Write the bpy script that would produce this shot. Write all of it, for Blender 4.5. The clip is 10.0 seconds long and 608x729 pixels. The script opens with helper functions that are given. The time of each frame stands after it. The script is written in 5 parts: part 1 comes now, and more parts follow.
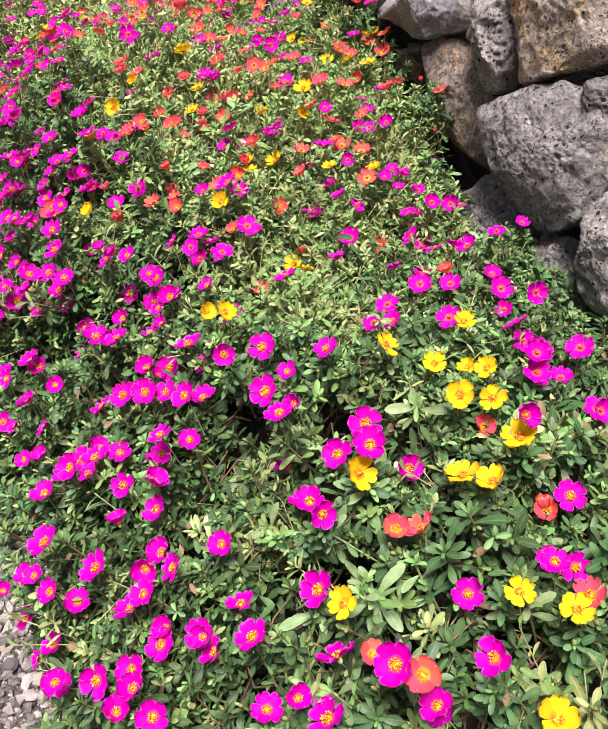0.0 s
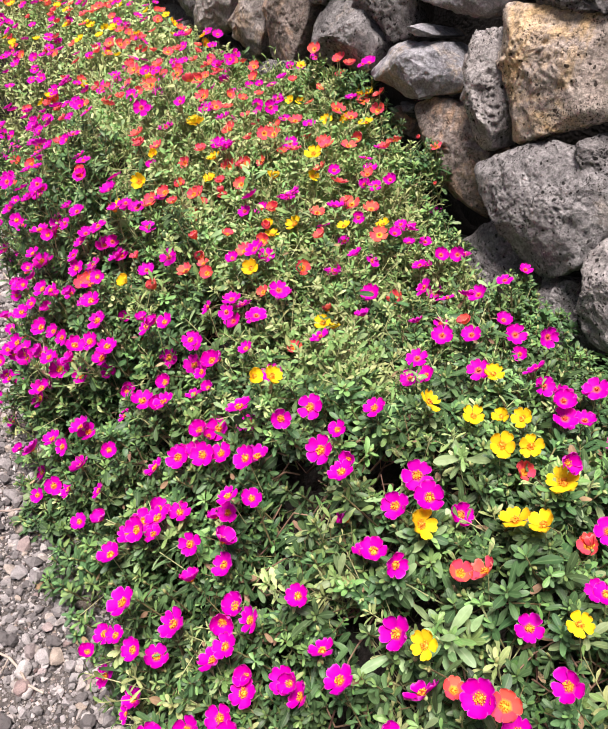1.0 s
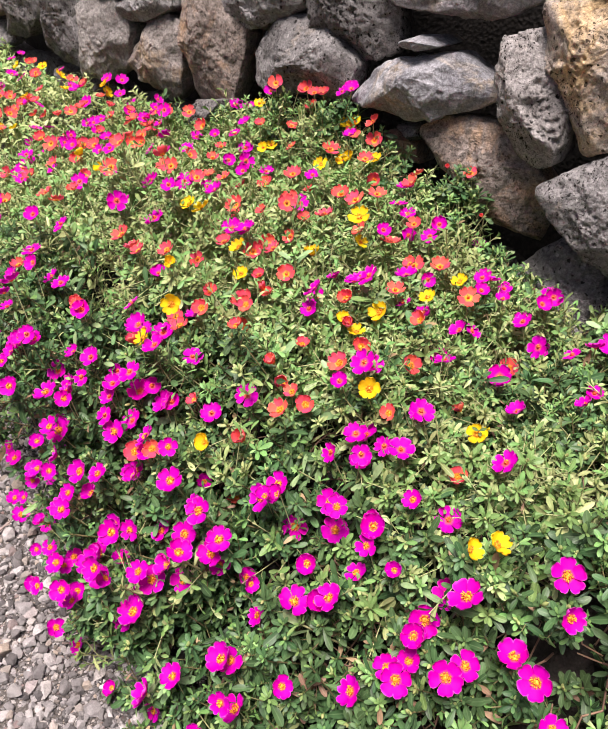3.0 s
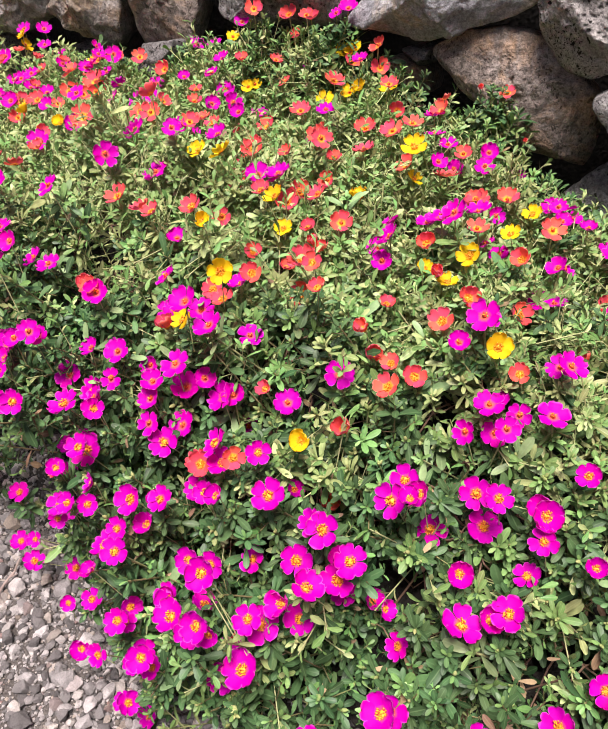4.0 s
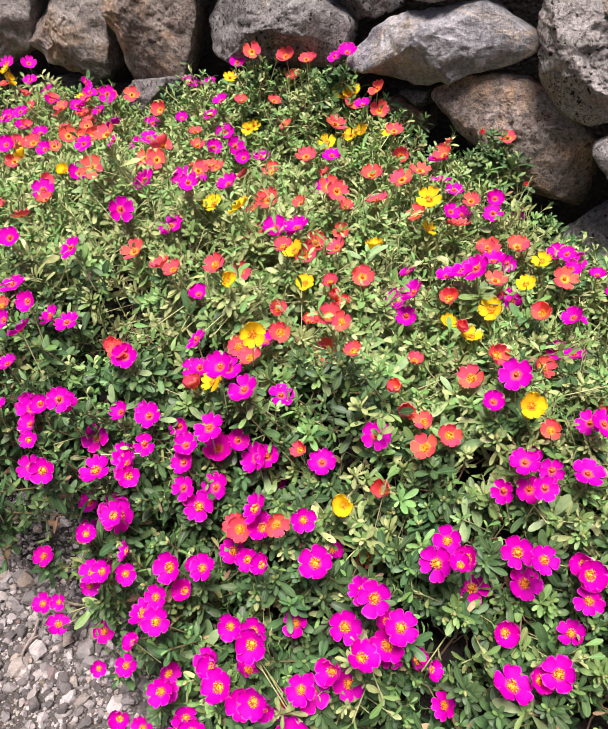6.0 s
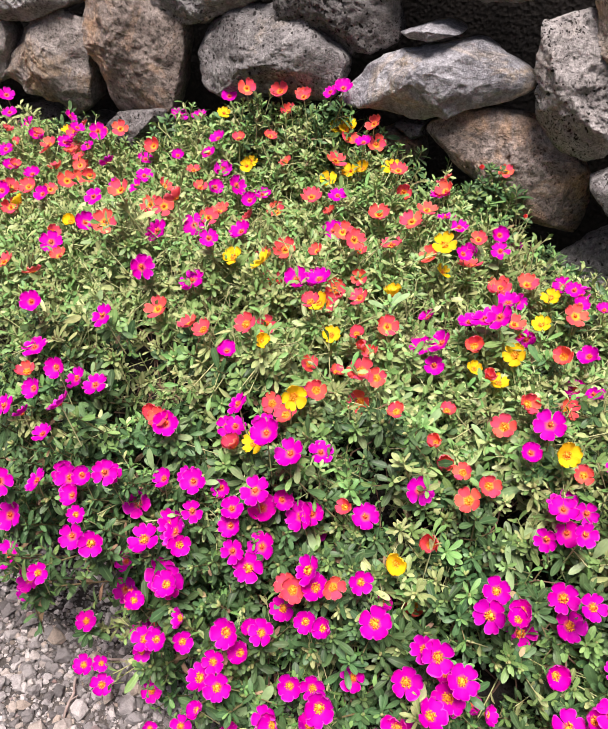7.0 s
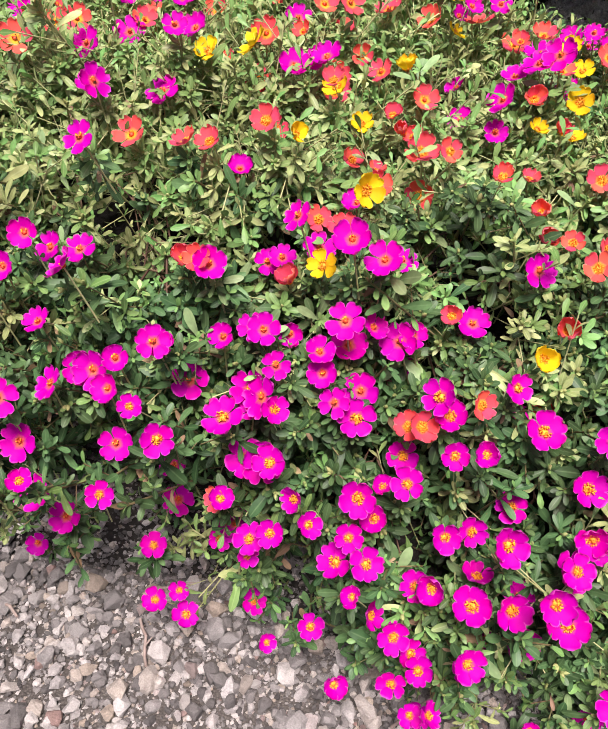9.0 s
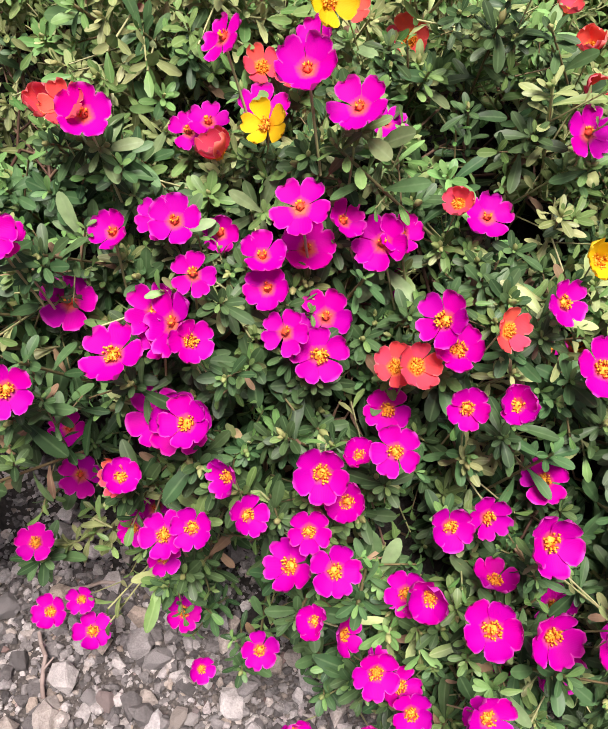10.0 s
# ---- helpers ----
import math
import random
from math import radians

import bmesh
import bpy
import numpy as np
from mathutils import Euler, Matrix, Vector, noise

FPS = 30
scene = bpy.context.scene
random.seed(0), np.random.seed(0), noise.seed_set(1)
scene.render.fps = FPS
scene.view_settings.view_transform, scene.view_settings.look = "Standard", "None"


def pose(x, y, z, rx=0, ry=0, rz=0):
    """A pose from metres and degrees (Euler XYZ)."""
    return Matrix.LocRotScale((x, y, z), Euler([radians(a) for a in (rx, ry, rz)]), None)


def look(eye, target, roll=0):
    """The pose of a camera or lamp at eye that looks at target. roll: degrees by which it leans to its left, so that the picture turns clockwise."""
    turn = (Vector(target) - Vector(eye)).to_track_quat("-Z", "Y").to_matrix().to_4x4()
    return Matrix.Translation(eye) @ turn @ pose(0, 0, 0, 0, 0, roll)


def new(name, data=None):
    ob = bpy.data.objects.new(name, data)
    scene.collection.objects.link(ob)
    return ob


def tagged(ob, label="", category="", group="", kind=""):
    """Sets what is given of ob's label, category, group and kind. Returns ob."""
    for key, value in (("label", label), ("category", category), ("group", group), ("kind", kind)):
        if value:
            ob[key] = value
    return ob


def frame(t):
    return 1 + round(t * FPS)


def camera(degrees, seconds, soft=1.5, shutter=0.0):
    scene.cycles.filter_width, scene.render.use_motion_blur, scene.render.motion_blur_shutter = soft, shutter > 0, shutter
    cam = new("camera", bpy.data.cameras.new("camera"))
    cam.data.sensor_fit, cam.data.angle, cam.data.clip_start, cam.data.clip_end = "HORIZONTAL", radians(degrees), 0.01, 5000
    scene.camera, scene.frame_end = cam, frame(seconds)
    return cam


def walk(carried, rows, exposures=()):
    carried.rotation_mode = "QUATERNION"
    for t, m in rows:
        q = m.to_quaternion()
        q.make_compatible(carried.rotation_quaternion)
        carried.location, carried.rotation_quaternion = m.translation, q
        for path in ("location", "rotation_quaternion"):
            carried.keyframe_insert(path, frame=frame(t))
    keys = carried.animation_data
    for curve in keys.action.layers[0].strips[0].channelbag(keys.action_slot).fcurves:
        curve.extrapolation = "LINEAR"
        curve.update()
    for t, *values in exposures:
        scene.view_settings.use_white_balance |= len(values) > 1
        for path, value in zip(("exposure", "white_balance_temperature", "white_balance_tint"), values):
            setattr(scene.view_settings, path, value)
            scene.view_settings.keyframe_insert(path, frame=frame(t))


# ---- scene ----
cam = camera(47.5, 10.0, soft=0.8)
PATH = [
    (0, (1.062, 0.193, 0.704), (-0.272, 1.093, -0.484), 12.9),
    (0.5, (1.037, 0.176, 0.709), (-0.272, 1.122, -0.47), 11.8),
    (1, (1.049, 0.111, 0.756), (-0.297, 1.076, -0.364), 10.6),
    (1.5, (1.049, 0.034, 0.81), (-0.307, 1.03, -0.271), 9.1),
    (2, (0.968, 0.007, 0.818), (-0.33, 1.081, -0.259), 7.2),
    (2.2, (0.924, 0.007, 0.808), (-0.35, 1.113, -0.266), 6.0),
    (3.3, (0.594, 0.044, 0.729), (-0.466, 1.305, -0.405), 1.7),
    (3.5, (0.552, 0.038, 0.71), (-0.456, 1.325, -0.442), 1.3),
    (4, (0.46, 0.022, 0.657), (-0.439, 1.386, -0.498), 1.0),
    (4.5, (0.409, 0.034, 0.643), (-0.449, 1.425, -0.51), 0.4),
    (5, (0.397, 0.032, 0.638), (-0.427, 1.449, -0.509), 0.2),
    (5.5, (0.399, 0.029, 0.642), (-0.406, 1.461, -0.5), 0.8),
    (6, (0.391, 0.008, 0.699), (-0.418, 1.439, -0.44), 1.8),
    (6.2, (0.375, -0.006, 0.724), (-0.429, 1.427, -0.416), 2.1),
    (7.3, (0.267, -0.004, 0.77), (-0.348, 1.483, -0.418), 0.8),
    (7.5, (0.23, -0.004, 0.78), (-0.335, 1.481, -0.435), -0.0),
    (8, (0.164, -0.051, 0.782), (-0.284, 1.424, -0.493), -1.9),
    (8.5, (0.129, -0.064, 0.741), (-0.211, 1.382, -0.598), -3.0),
    (9, (0.127, 0.007, 0.613), (-0.157, 1.43, -0.763), -3.3),
    (9.5, (0.115, 0.083, 0.524), (-0.132, 1.469, -0.897), -3.1),
    (10, (0.125, 0.111, 0.482), (-0.086, 1.46, -0.979), -2.4),
]

walk(cam, [(t, look(eye, target, roll)) for t, eye, target, roll in PATH],
     [(0.0, 1.08, 6550, 22), (2.0, 1.03, 6550, 22), (4.5, 1.00, 6550, 22), (8.5, 0.95, 6550, 22), (10.0, 0.84, 6550, 22)])

# ---- daylight: bright overcast sky ----
world = bpy.data.worlds.new("overcast_sky")
scene.world = world
world.use_nodes = True
wn, wl = world.node_tree.nodes, world.node_tree.links
sky = wn.new("ShaderNodeTexSky")
sky.sky_type = "NISHITA"
sky.sun_disc = False
sky.sun_elevation, sky.sun_rotation = radians(72), radians(160)
sky.dust_density, sky.ozone_density = 4.0, 0.6
wl.new(sky.outputs["Color"], wn["Background"].inputs["Color"])
wn["Background"].inputs["Strength"].default_value = 0.037
sun = new("sun", bpy.data.lights.new("sun", "SUN"))
sun.data.energy, sun.data.angle, sun.data.color = 4.3, radians(24), (1.0, 0.965, 0.91)
sun.matrix_world = look((0.5, -1.4, 4.6), (0, 0, 0))


# ---- materials ----
def material(name, rough=0.6):
    m = bpy.data.materials.new(name)
    m.use_nodes = True
    n, l = m.node_tree.nodes, m.node_tree.links
    b = n["Principled BSDF"]
    b.inputs["Roughness"].default_value = rough
    return m, n, l, b


def ramp(n, l, value, stops):
    r = n.new("ShaderNodeValToRGB")
    while len(r.color_ramp.elements) < len(stops):
        r.color_ramp.elements.new(0.5)
    for e, (p, c) in zip(r.color_ramp.elements, stops):
        e.position, e.color = p, (*c, 1) if len(c) == 3 else c
    l.new(value, r.inputs["Fac"])
    return r.outputs["Color"]


def tex_noise(n, l, vec, scale, detail=4, rough=0.55, dist=0.0):
    t = n.new("ShaderNodeTexNoise")
    t.inputs["Scale"].default_value, t.inputs["Detail"].default_value = scale, detail
    t.inputs["Roughness"].default_value, t.inputs["Distortion"].default_value = rough, dist
    if vec is not None:
        l.new(vec, t.inputs["Vector"])
    return t.outputs["Fac"]


def maths(n, l, op, a, b=None, clamp=False):
    m = n.new("ShaderNodeMath")
    m.operation, m.use_clamp = op, clamp
    for i, v in enumerate((a, b)):
        if v is None:
            continue
        if isinstance(v, (int, float)):
            m.inputs[i].default_value = v
        else:
            l.new(v, m.inputs[i])
    return m.outputs[0]


def blend(n, l, fac, a, b, mode="MIX"):
    m = n.new("ShaderNodeMix")
    m.data_type, m.blend_type = "RGBA", mode
    for i, v in ((0, fac), (6, a), (7, b)):
        if isinstance(v, (int, float)):
            m.inputs[i].default_value = v
        elif isinstance(v, tuple):
            m.inputs[i].default_value = (*v, 1)
        else:
            l.new(v, m.inputs[i])
    return m.outputs[2]


def bump(n, l, b, height, strength, distance):
    k = n.new("ShaderNodeBump")
    k.inputs["Strength"].default_value, k.inputs["Distance"].default_value = strength, distance
    l.new(height, k.inputs["Height"])
    l.new(k.outputs["Normal"], b.inputs["Normal"])
    return k


def shifted_coords(n, l, reach=9.0):
    """Object coordinates moved by each object's random number, so that no two stones look alike."""
    tc, oi, mul, add = (n.new("ShaderNodeTexCoord"), n.new("ShaderNodeObjectInfo"),
                        n.new("ShaderNodeMath"), n.new("ShaderNodeVectorMath"))
    mul.operation, add.operation = "MULTIPLY", "ADD"
    mul.inputs[1].default_value = reach
    l.new(oi.outputs["Random"], mul.inputs[0])
    l.new(tc.outputs["Object"], add.inputs[0])
    l.new(mul.outputs[0], add.inputs[1])
    return add.outputs[0], oi.outputs["Random"]


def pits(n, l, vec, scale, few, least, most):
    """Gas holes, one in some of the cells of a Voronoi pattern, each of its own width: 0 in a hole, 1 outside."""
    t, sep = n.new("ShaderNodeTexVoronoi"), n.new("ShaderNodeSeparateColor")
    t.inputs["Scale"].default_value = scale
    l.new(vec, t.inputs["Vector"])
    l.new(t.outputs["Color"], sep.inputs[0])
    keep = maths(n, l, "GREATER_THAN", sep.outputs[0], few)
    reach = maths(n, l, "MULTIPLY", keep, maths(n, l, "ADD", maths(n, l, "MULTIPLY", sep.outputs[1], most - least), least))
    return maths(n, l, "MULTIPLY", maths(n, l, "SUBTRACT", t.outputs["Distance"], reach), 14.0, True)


def basalt(name, dark, mid, light, stain, stain_amount, pores=1.0, lichen=0.0):
    m, n, l, b = material(name, 0.92)
    b.inputs["Specular IOR Level"].default_value = 0.15
    v, rnd = shifted_coords(n, l)
    big, mid_n = tex_noise(n, l, v, 9, 5, 0.6, 0.3), tex_noise(n, l, v, 38, 5, 0.65)
    fine, grain = tex_noise(n, l, v, 170, 4, 0.7), tex_noise(n, l, v, 620, 2, 0.6)
    c = ramp(n, l, maths(n, l, "ADD", maths(n, l, "MULTIPLY", big, 0.55), maths(n, l, "MULTIPLY", mid_n, 0.45)), [(0.34, dark), (0.50, mid), (0.64, light)])
    st = ramp(n, l, tex_noise(n, l, v, 12, 5, 0.7, 0.6), [(0.66 - 0.3 * stain_amount, (0, 0, 0)), (0.80 - 0.25 * stain_amount, (1, 1, 1))])
    c = blend(n, l, st, c, stain)
    c = blend(n, l, 0.8, c, ramp(n, l, fine, [(0.32, (0.24, 0.24, 0.24)), (0.68, (0.76, 0.76, 0.76))]), "OVERLAY")
    c = blend(n, l, 0.6, c, ramp(n, l, grain, [(0.30, (0.28, 0.28, 0.28)), (0.70, (0.74, 0.74, 0.74))]), "OVERLAY")
    if lichen:
        spots = ramp(n, l, tex_noise(n, l, v, 55, 4, 0.7), [(0.60, (0, 0, 0)), (0.66, (1, 1, 1))])
        c = blend(n, l, maths(n, l, "MULTIPLY", spots, lichen), c, (0.50, 0.49, 0.46))
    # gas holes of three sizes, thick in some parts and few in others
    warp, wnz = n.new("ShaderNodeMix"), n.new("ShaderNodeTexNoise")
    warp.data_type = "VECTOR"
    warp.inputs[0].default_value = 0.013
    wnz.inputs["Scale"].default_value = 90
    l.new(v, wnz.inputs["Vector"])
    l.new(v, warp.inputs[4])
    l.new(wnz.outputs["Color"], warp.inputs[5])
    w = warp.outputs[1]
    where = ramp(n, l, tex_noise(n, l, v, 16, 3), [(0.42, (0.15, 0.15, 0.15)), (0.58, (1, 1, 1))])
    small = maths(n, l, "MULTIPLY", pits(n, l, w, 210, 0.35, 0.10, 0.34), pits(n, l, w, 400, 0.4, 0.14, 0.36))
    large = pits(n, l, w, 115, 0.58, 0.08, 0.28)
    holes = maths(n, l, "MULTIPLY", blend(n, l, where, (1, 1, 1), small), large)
    # the shade inside each hole is multiplied into the colour, nearly black
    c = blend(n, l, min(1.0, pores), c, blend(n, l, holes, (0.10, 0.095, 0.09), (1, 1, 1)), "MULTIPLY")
    l.new(c, b.inputs["Base Color"])
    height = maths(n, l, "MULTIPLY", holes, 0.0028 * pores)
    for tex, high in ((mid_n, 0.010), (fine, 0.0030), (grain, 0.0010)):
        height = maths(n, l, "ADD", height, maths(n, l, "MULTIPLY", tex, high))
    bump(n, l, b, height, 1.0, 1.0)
    return m


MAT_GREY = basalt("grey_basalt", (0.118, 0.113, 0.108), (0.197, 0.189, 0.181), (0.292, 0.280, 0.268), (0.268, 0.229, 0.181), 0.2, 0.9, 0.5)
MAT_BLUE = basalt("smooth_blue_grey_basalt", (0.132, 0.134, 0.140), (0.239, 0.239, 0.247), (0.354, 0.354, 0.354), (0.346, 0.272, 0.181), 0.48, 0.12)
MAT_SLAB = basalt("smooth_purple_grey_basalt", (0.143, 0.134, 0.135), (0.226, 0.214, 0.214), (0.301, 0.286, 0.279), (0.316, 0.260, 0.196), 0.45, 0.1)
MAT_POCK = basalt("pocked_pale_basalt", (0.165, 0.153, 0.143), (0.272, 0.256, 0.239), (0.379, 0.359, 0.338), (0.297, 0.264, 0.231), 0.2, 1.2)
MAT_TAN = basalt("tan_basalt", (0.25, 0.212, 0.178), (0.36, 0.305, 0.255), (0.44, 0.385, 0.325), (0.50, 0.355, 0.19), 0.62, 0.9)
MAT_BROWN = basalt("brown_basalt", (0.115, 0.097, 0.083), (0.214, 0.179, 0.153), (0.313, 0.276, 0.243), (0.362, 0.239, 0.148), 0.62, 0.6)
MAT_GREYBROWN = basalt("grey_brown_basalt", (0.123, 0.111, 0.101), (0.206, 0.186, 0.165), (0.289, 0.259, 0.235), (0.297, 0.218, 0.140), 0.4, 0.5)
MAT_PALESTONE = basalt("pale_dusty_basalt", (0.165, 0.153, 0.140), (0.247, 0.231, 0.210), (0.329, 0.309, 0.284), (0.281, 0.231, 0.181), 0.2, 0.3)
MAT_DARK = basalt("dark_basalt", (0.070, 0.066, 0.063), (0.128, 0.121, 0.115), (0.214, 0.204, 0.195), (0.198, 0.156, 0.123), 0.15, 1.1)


def leaf_material(name, low, high, tip, gloss=0.45):
    m, n, l, b = material(name, gloss)
    b.inputs["Specular IOR Level"].default_value = 0.24
    geo, uv = n.new("ShaderNodeNewGeometry"), n.new("ShaderNodeUVMap")
    sep = n.new("ShaderNodeSeparateXYZ")
    l.new(uv.outputs["UV"], sep.inputs[0])
    c = ramp(n, l, geo.outputs["Random Per Island"], [(0.0, low), (0.55, tuple((a + b2) / 2 for a, b2 in zip(low, high))), (1.0, high)])
    oi = n.new("ShaderNodeObjectInfo")
    hs = n.new("ShaderNodeHueSaturation")
    l.new(maths(n, l, "ADD", maths(n, l, "MULTIPLY", oi.outputs["Random"], 0.04), 0.475), hs.inputs["Hue"])
    l.new(maths(n, l, "ADD", maths(n, l, "MULTIPLY", oi.outputs["Random"], 0.5), 0.75), hs.inputs["Value"])
    l.new(c, hs.inputs["Color"])
    c = hs.outputs[0]
    rib = ramp(n, l, maths(n, l, "ABSOLUTE", maths(n, l, "SUBTRACT", sep.outputs["Y"], 0.5)), [(0.0, (1, 1, 1)), (0.10, (0, 0, 0))])
    c = blend(n, l, maths(n, l, "MULTIPLY", rib, 0.35), c, tip)
    c = blend(n, l, 0.5, c, ramp(n, l, tex_noise(n, l, n.new("ShaderNodeTexCoord").outputs["Object"], 120, 3), [(0.3, (0.3, 0.3, 0.3)), (0.7, (0.7, 0.7, 0.7))]), "OVERLAY")
    l.new(c, b.inputs["Base Color"])
    tr, mx = n.new("ShaderNodeBsdfTranslucent"), n.new("ShaderNodeMixShader")
    l.new(c, tr.inputs["Color"])
    mx.inputs[0].default_value = 0.09
    out = n["Material Output"]
    l.new(b.outputs[0], mx.inputs[1])
    l.new(tr.outputs[0], mx.inputs[2])
    l.new(mx.outputs[0], out.inputs["Surface"])
    return m


MAT_LEAF = leaf_material("mature_leaf", (0.021, 0.057, 0.020), (0.095, 0.188, 0.068), (0.17, 0.27, 0.12))
MAT_YOUNG = leaf_material("young_leaf", (0.085, 0.195, 0.048), (0.22, 0.37, 0.12), (0.30, 0.42, 0.18))
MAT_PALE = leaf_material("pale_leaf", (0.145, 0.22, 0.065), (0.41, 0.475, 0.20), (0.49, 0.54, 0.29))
MAT_BUD = leaf_material("flower_bud", (0.20, 0.29, 0.09), (0.38, 0.40, 0.16), (0.45, 0.36, 0.20))
MAT_DRY = leaf_material("dry_leaf", (0.20, 0.13, 0.07), (0.34, 0.24, 0.14), (0.36, 0.27, 0.16), 0.7)
MAT_STEM = leaf_material("stem", (0.16, 0.10, 0.055), (0.24, 0.24, 0.10), (0.25, 0.2, 0.1))


MAT_GREEN_STEM = leaf_material("green_stem", (0.30, 0.33, 0.13), (0.50, 0.52, 0.26), (0.5, 0.5, 0.28))
MAT_CREEPER = leaf_material("creeping_stem", (0.09, 0.045, 0.035), (0.24, 0.15, 0.10), (0.25, 0.2, 0.1), 0.6)
MAT_TWIG = leaf_material("dry_twig", (0.24, 0.19, 0.15), (0.36, 0.30, 0.25), (0.4, 0.34, 0.28), 0.8)


def petal_material(name, base, body, edge, throat=0.36):
    m, n, l, b = material(name, 0.65)
    b.inputs["Specular IOR Level"].default_value = 0.12
    uv, sep, oi, geo = n.new("ShaderNodeUVMap"), n.new("ShaderNodeSeparateXYZ"), n.new("ShaderNodeObjectInfo"), n.new("ShaderNodeNewGeometry")
    own = maths(n, l, "FRACT", maths(n, l, "ADD", oi.outputs["Random"], geo.outputs["Random Per Island"]))
    l.new(uv.outputs["UV"], sep.inputs[0])
    wob = maths(n, l, "ADD", sep.outputs["X"], maths(n, l, "MULTIPLY", maths(n, l, "SUBTRACT", tex_noise(n, l, uv.outputs["UV"], 9, 2), 0.5), 0.12))
    c = ramp(n, l, wob, [(throat - 0.20, base), (throat, body)])
    # a thin pale rim along the tip and the outer sides
    side = maths(n, l, "MULTIPLY", maths(n, l, "ABSOLUTE", maths(n, l, "SUBTRACT", maths(n, l, "MULTIPLY", sep.outputs["Y"], 2.0), 1.0)),
                 ramp(n, l, sep.outputs["X"], [(0.40, (0, 0, 0)), (0.60, (1, 1, 1))]))
    rim = ramp(n, l, maths(n, l, "MAXIMUM", sep.outputs["X"], side), [(0.86, (0, 0, 0)), (0.99, (1, 1, 1))])
    c = blend(n, l, rim, c, edge)
    vein = n.new("ShaderNodeTexWave")
    vein.bands_direction = "Y"
    vein.inputs["Scale"].default_value, vein.inputs["Distortion"].default_value = 5.0, 1.2
    l.new(uv.outputs["UV"], vein.inputs["Vector"])
    c = blend(n, l, 0.05, c, vein.outputs["Color"], "SOFT_LIGHT")
    hue = n.new("ShaderNodeHueSaturation")
    l.new(maths(n, l, "ADD", maths(n, l, "MULTIPLY", own, 0.030), 0.485), hue.inputs["Hue"])
    l.new(maths(n, l, "ADD", maths(n, l, "MULTIPLY", own, 0.25), 0.85), hue.inputs["Value"])
    l.new(c, hue.inputs["Color"])
    l.new(hue.outputs[0], b.inputs["Base Color"])
    bump(n, l, b, vein.outputs["Fac"], 0.12, 0.0005)
    tr, mx = n.new("ShaderNodeBsdfTranslucent"), n.new("ShaderNodeMixShader")
    l.new(hue.outputs[0], tr.inputs["Color"])
    mx.inputs[0].default_value = 0.3
    l.new(b.outputs[0], mx.inputs[1])
    l.new(tr.outputs[0], mx.inputs[2])
    l.new(mx.outputs[0], n["Material Output"].inputs["Surface"])
    return m


PETAL_MAT = {
    "magenta": petal_material("magenta_petal", (0.75, 0.13, 0.10), (0.64, 0.0, 0.39), (0.78, 0.09, 0.54), 0.33),
    "orange": petal_material("coral_petal", (0.93, 0.36, 0.03), (0.84, 0.082, 0.100), (0.90, 0.22, 0.22), 0.37),
    "yellow": petal_material("yellow_petal", (0.88, 0.42, 0.01), (0.90, 0.60, 0.01), (0.92, 0.68, 0.05)),
}


def plain(name, col, rough, var=0.2, scale=200):
    m, n, l, b = material(name, rough)
    tc = n.new("ShaderNodeTexCoord")
    geo = n.new("ShaderNodeNewGeometry")
    c = ramp(n, l, tex_noise(n, l, tc.outputs["Object"], scale, 3), [(0.3, tuple(x * (1 - var) for x in col)), (0.7, tuple(min(1, x * (1 + var)) for x in col))])
    c = blend(n, l, 0.4, c, ramp(n, l, geo.outputs["Random Per Island"], [(0, (0.3, 0.3, 0.3)), (1, (0.7, 0.7, 0.7))]), "OVERLAY")
    l.new(c, b.inputs["Base Color"])
    return m


MAT_ANTHER = plain("yellow_anther", (0.90, 0.36, 0.02), 0.6, 0.3)
MAT_FILAMENT = plain("red_filament", (0.65, 0.07, 0.02), 0.6, 0.3)


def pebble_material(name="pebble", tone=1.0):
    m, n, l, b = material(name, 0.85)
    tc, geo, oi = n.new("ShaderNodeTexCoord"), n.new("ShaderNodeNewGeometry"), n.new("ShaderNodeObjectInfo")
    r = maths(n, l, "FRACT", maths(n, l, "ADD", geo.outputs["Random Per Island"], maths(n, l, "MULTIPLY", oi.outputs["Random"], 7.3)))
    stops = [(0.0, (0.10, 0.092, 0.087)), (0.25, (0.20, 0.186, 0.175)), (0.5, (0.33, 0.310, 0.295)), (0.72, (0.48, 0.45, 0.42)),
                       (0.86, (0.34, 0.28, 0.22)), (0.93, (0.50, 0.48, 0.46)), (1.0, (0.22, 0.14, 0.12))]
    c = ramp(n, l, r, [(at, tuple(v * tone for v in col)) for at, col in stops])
    big = tex_noise(n, l, tc.outputs["Object"], 90, 4, 0.6)
    fine = tex_noise(n, l, tc.outputs["Object"], 700, 3, 0.7)
    c = blend(n, l, 0.6, c, ramp(n, l, big, [(0.3, (0.3, 0.3, 0.3)), (0.7, (0.7, 0.7, 0.7))]), "OVERLAY")
    c = blend(n, l, 0.5, c, ramp(n, l, fine, [(0.3, (0.25, 0.25, 0.25)), (0.75, (0.75, 0.75, 0.75))]), "OVERLAY")
    l.new(c, b.inputs["Base Color"])
    bump(n, l, b, maths(n, l, "ADD", fine, big), 0.7, 0.003)
    return m


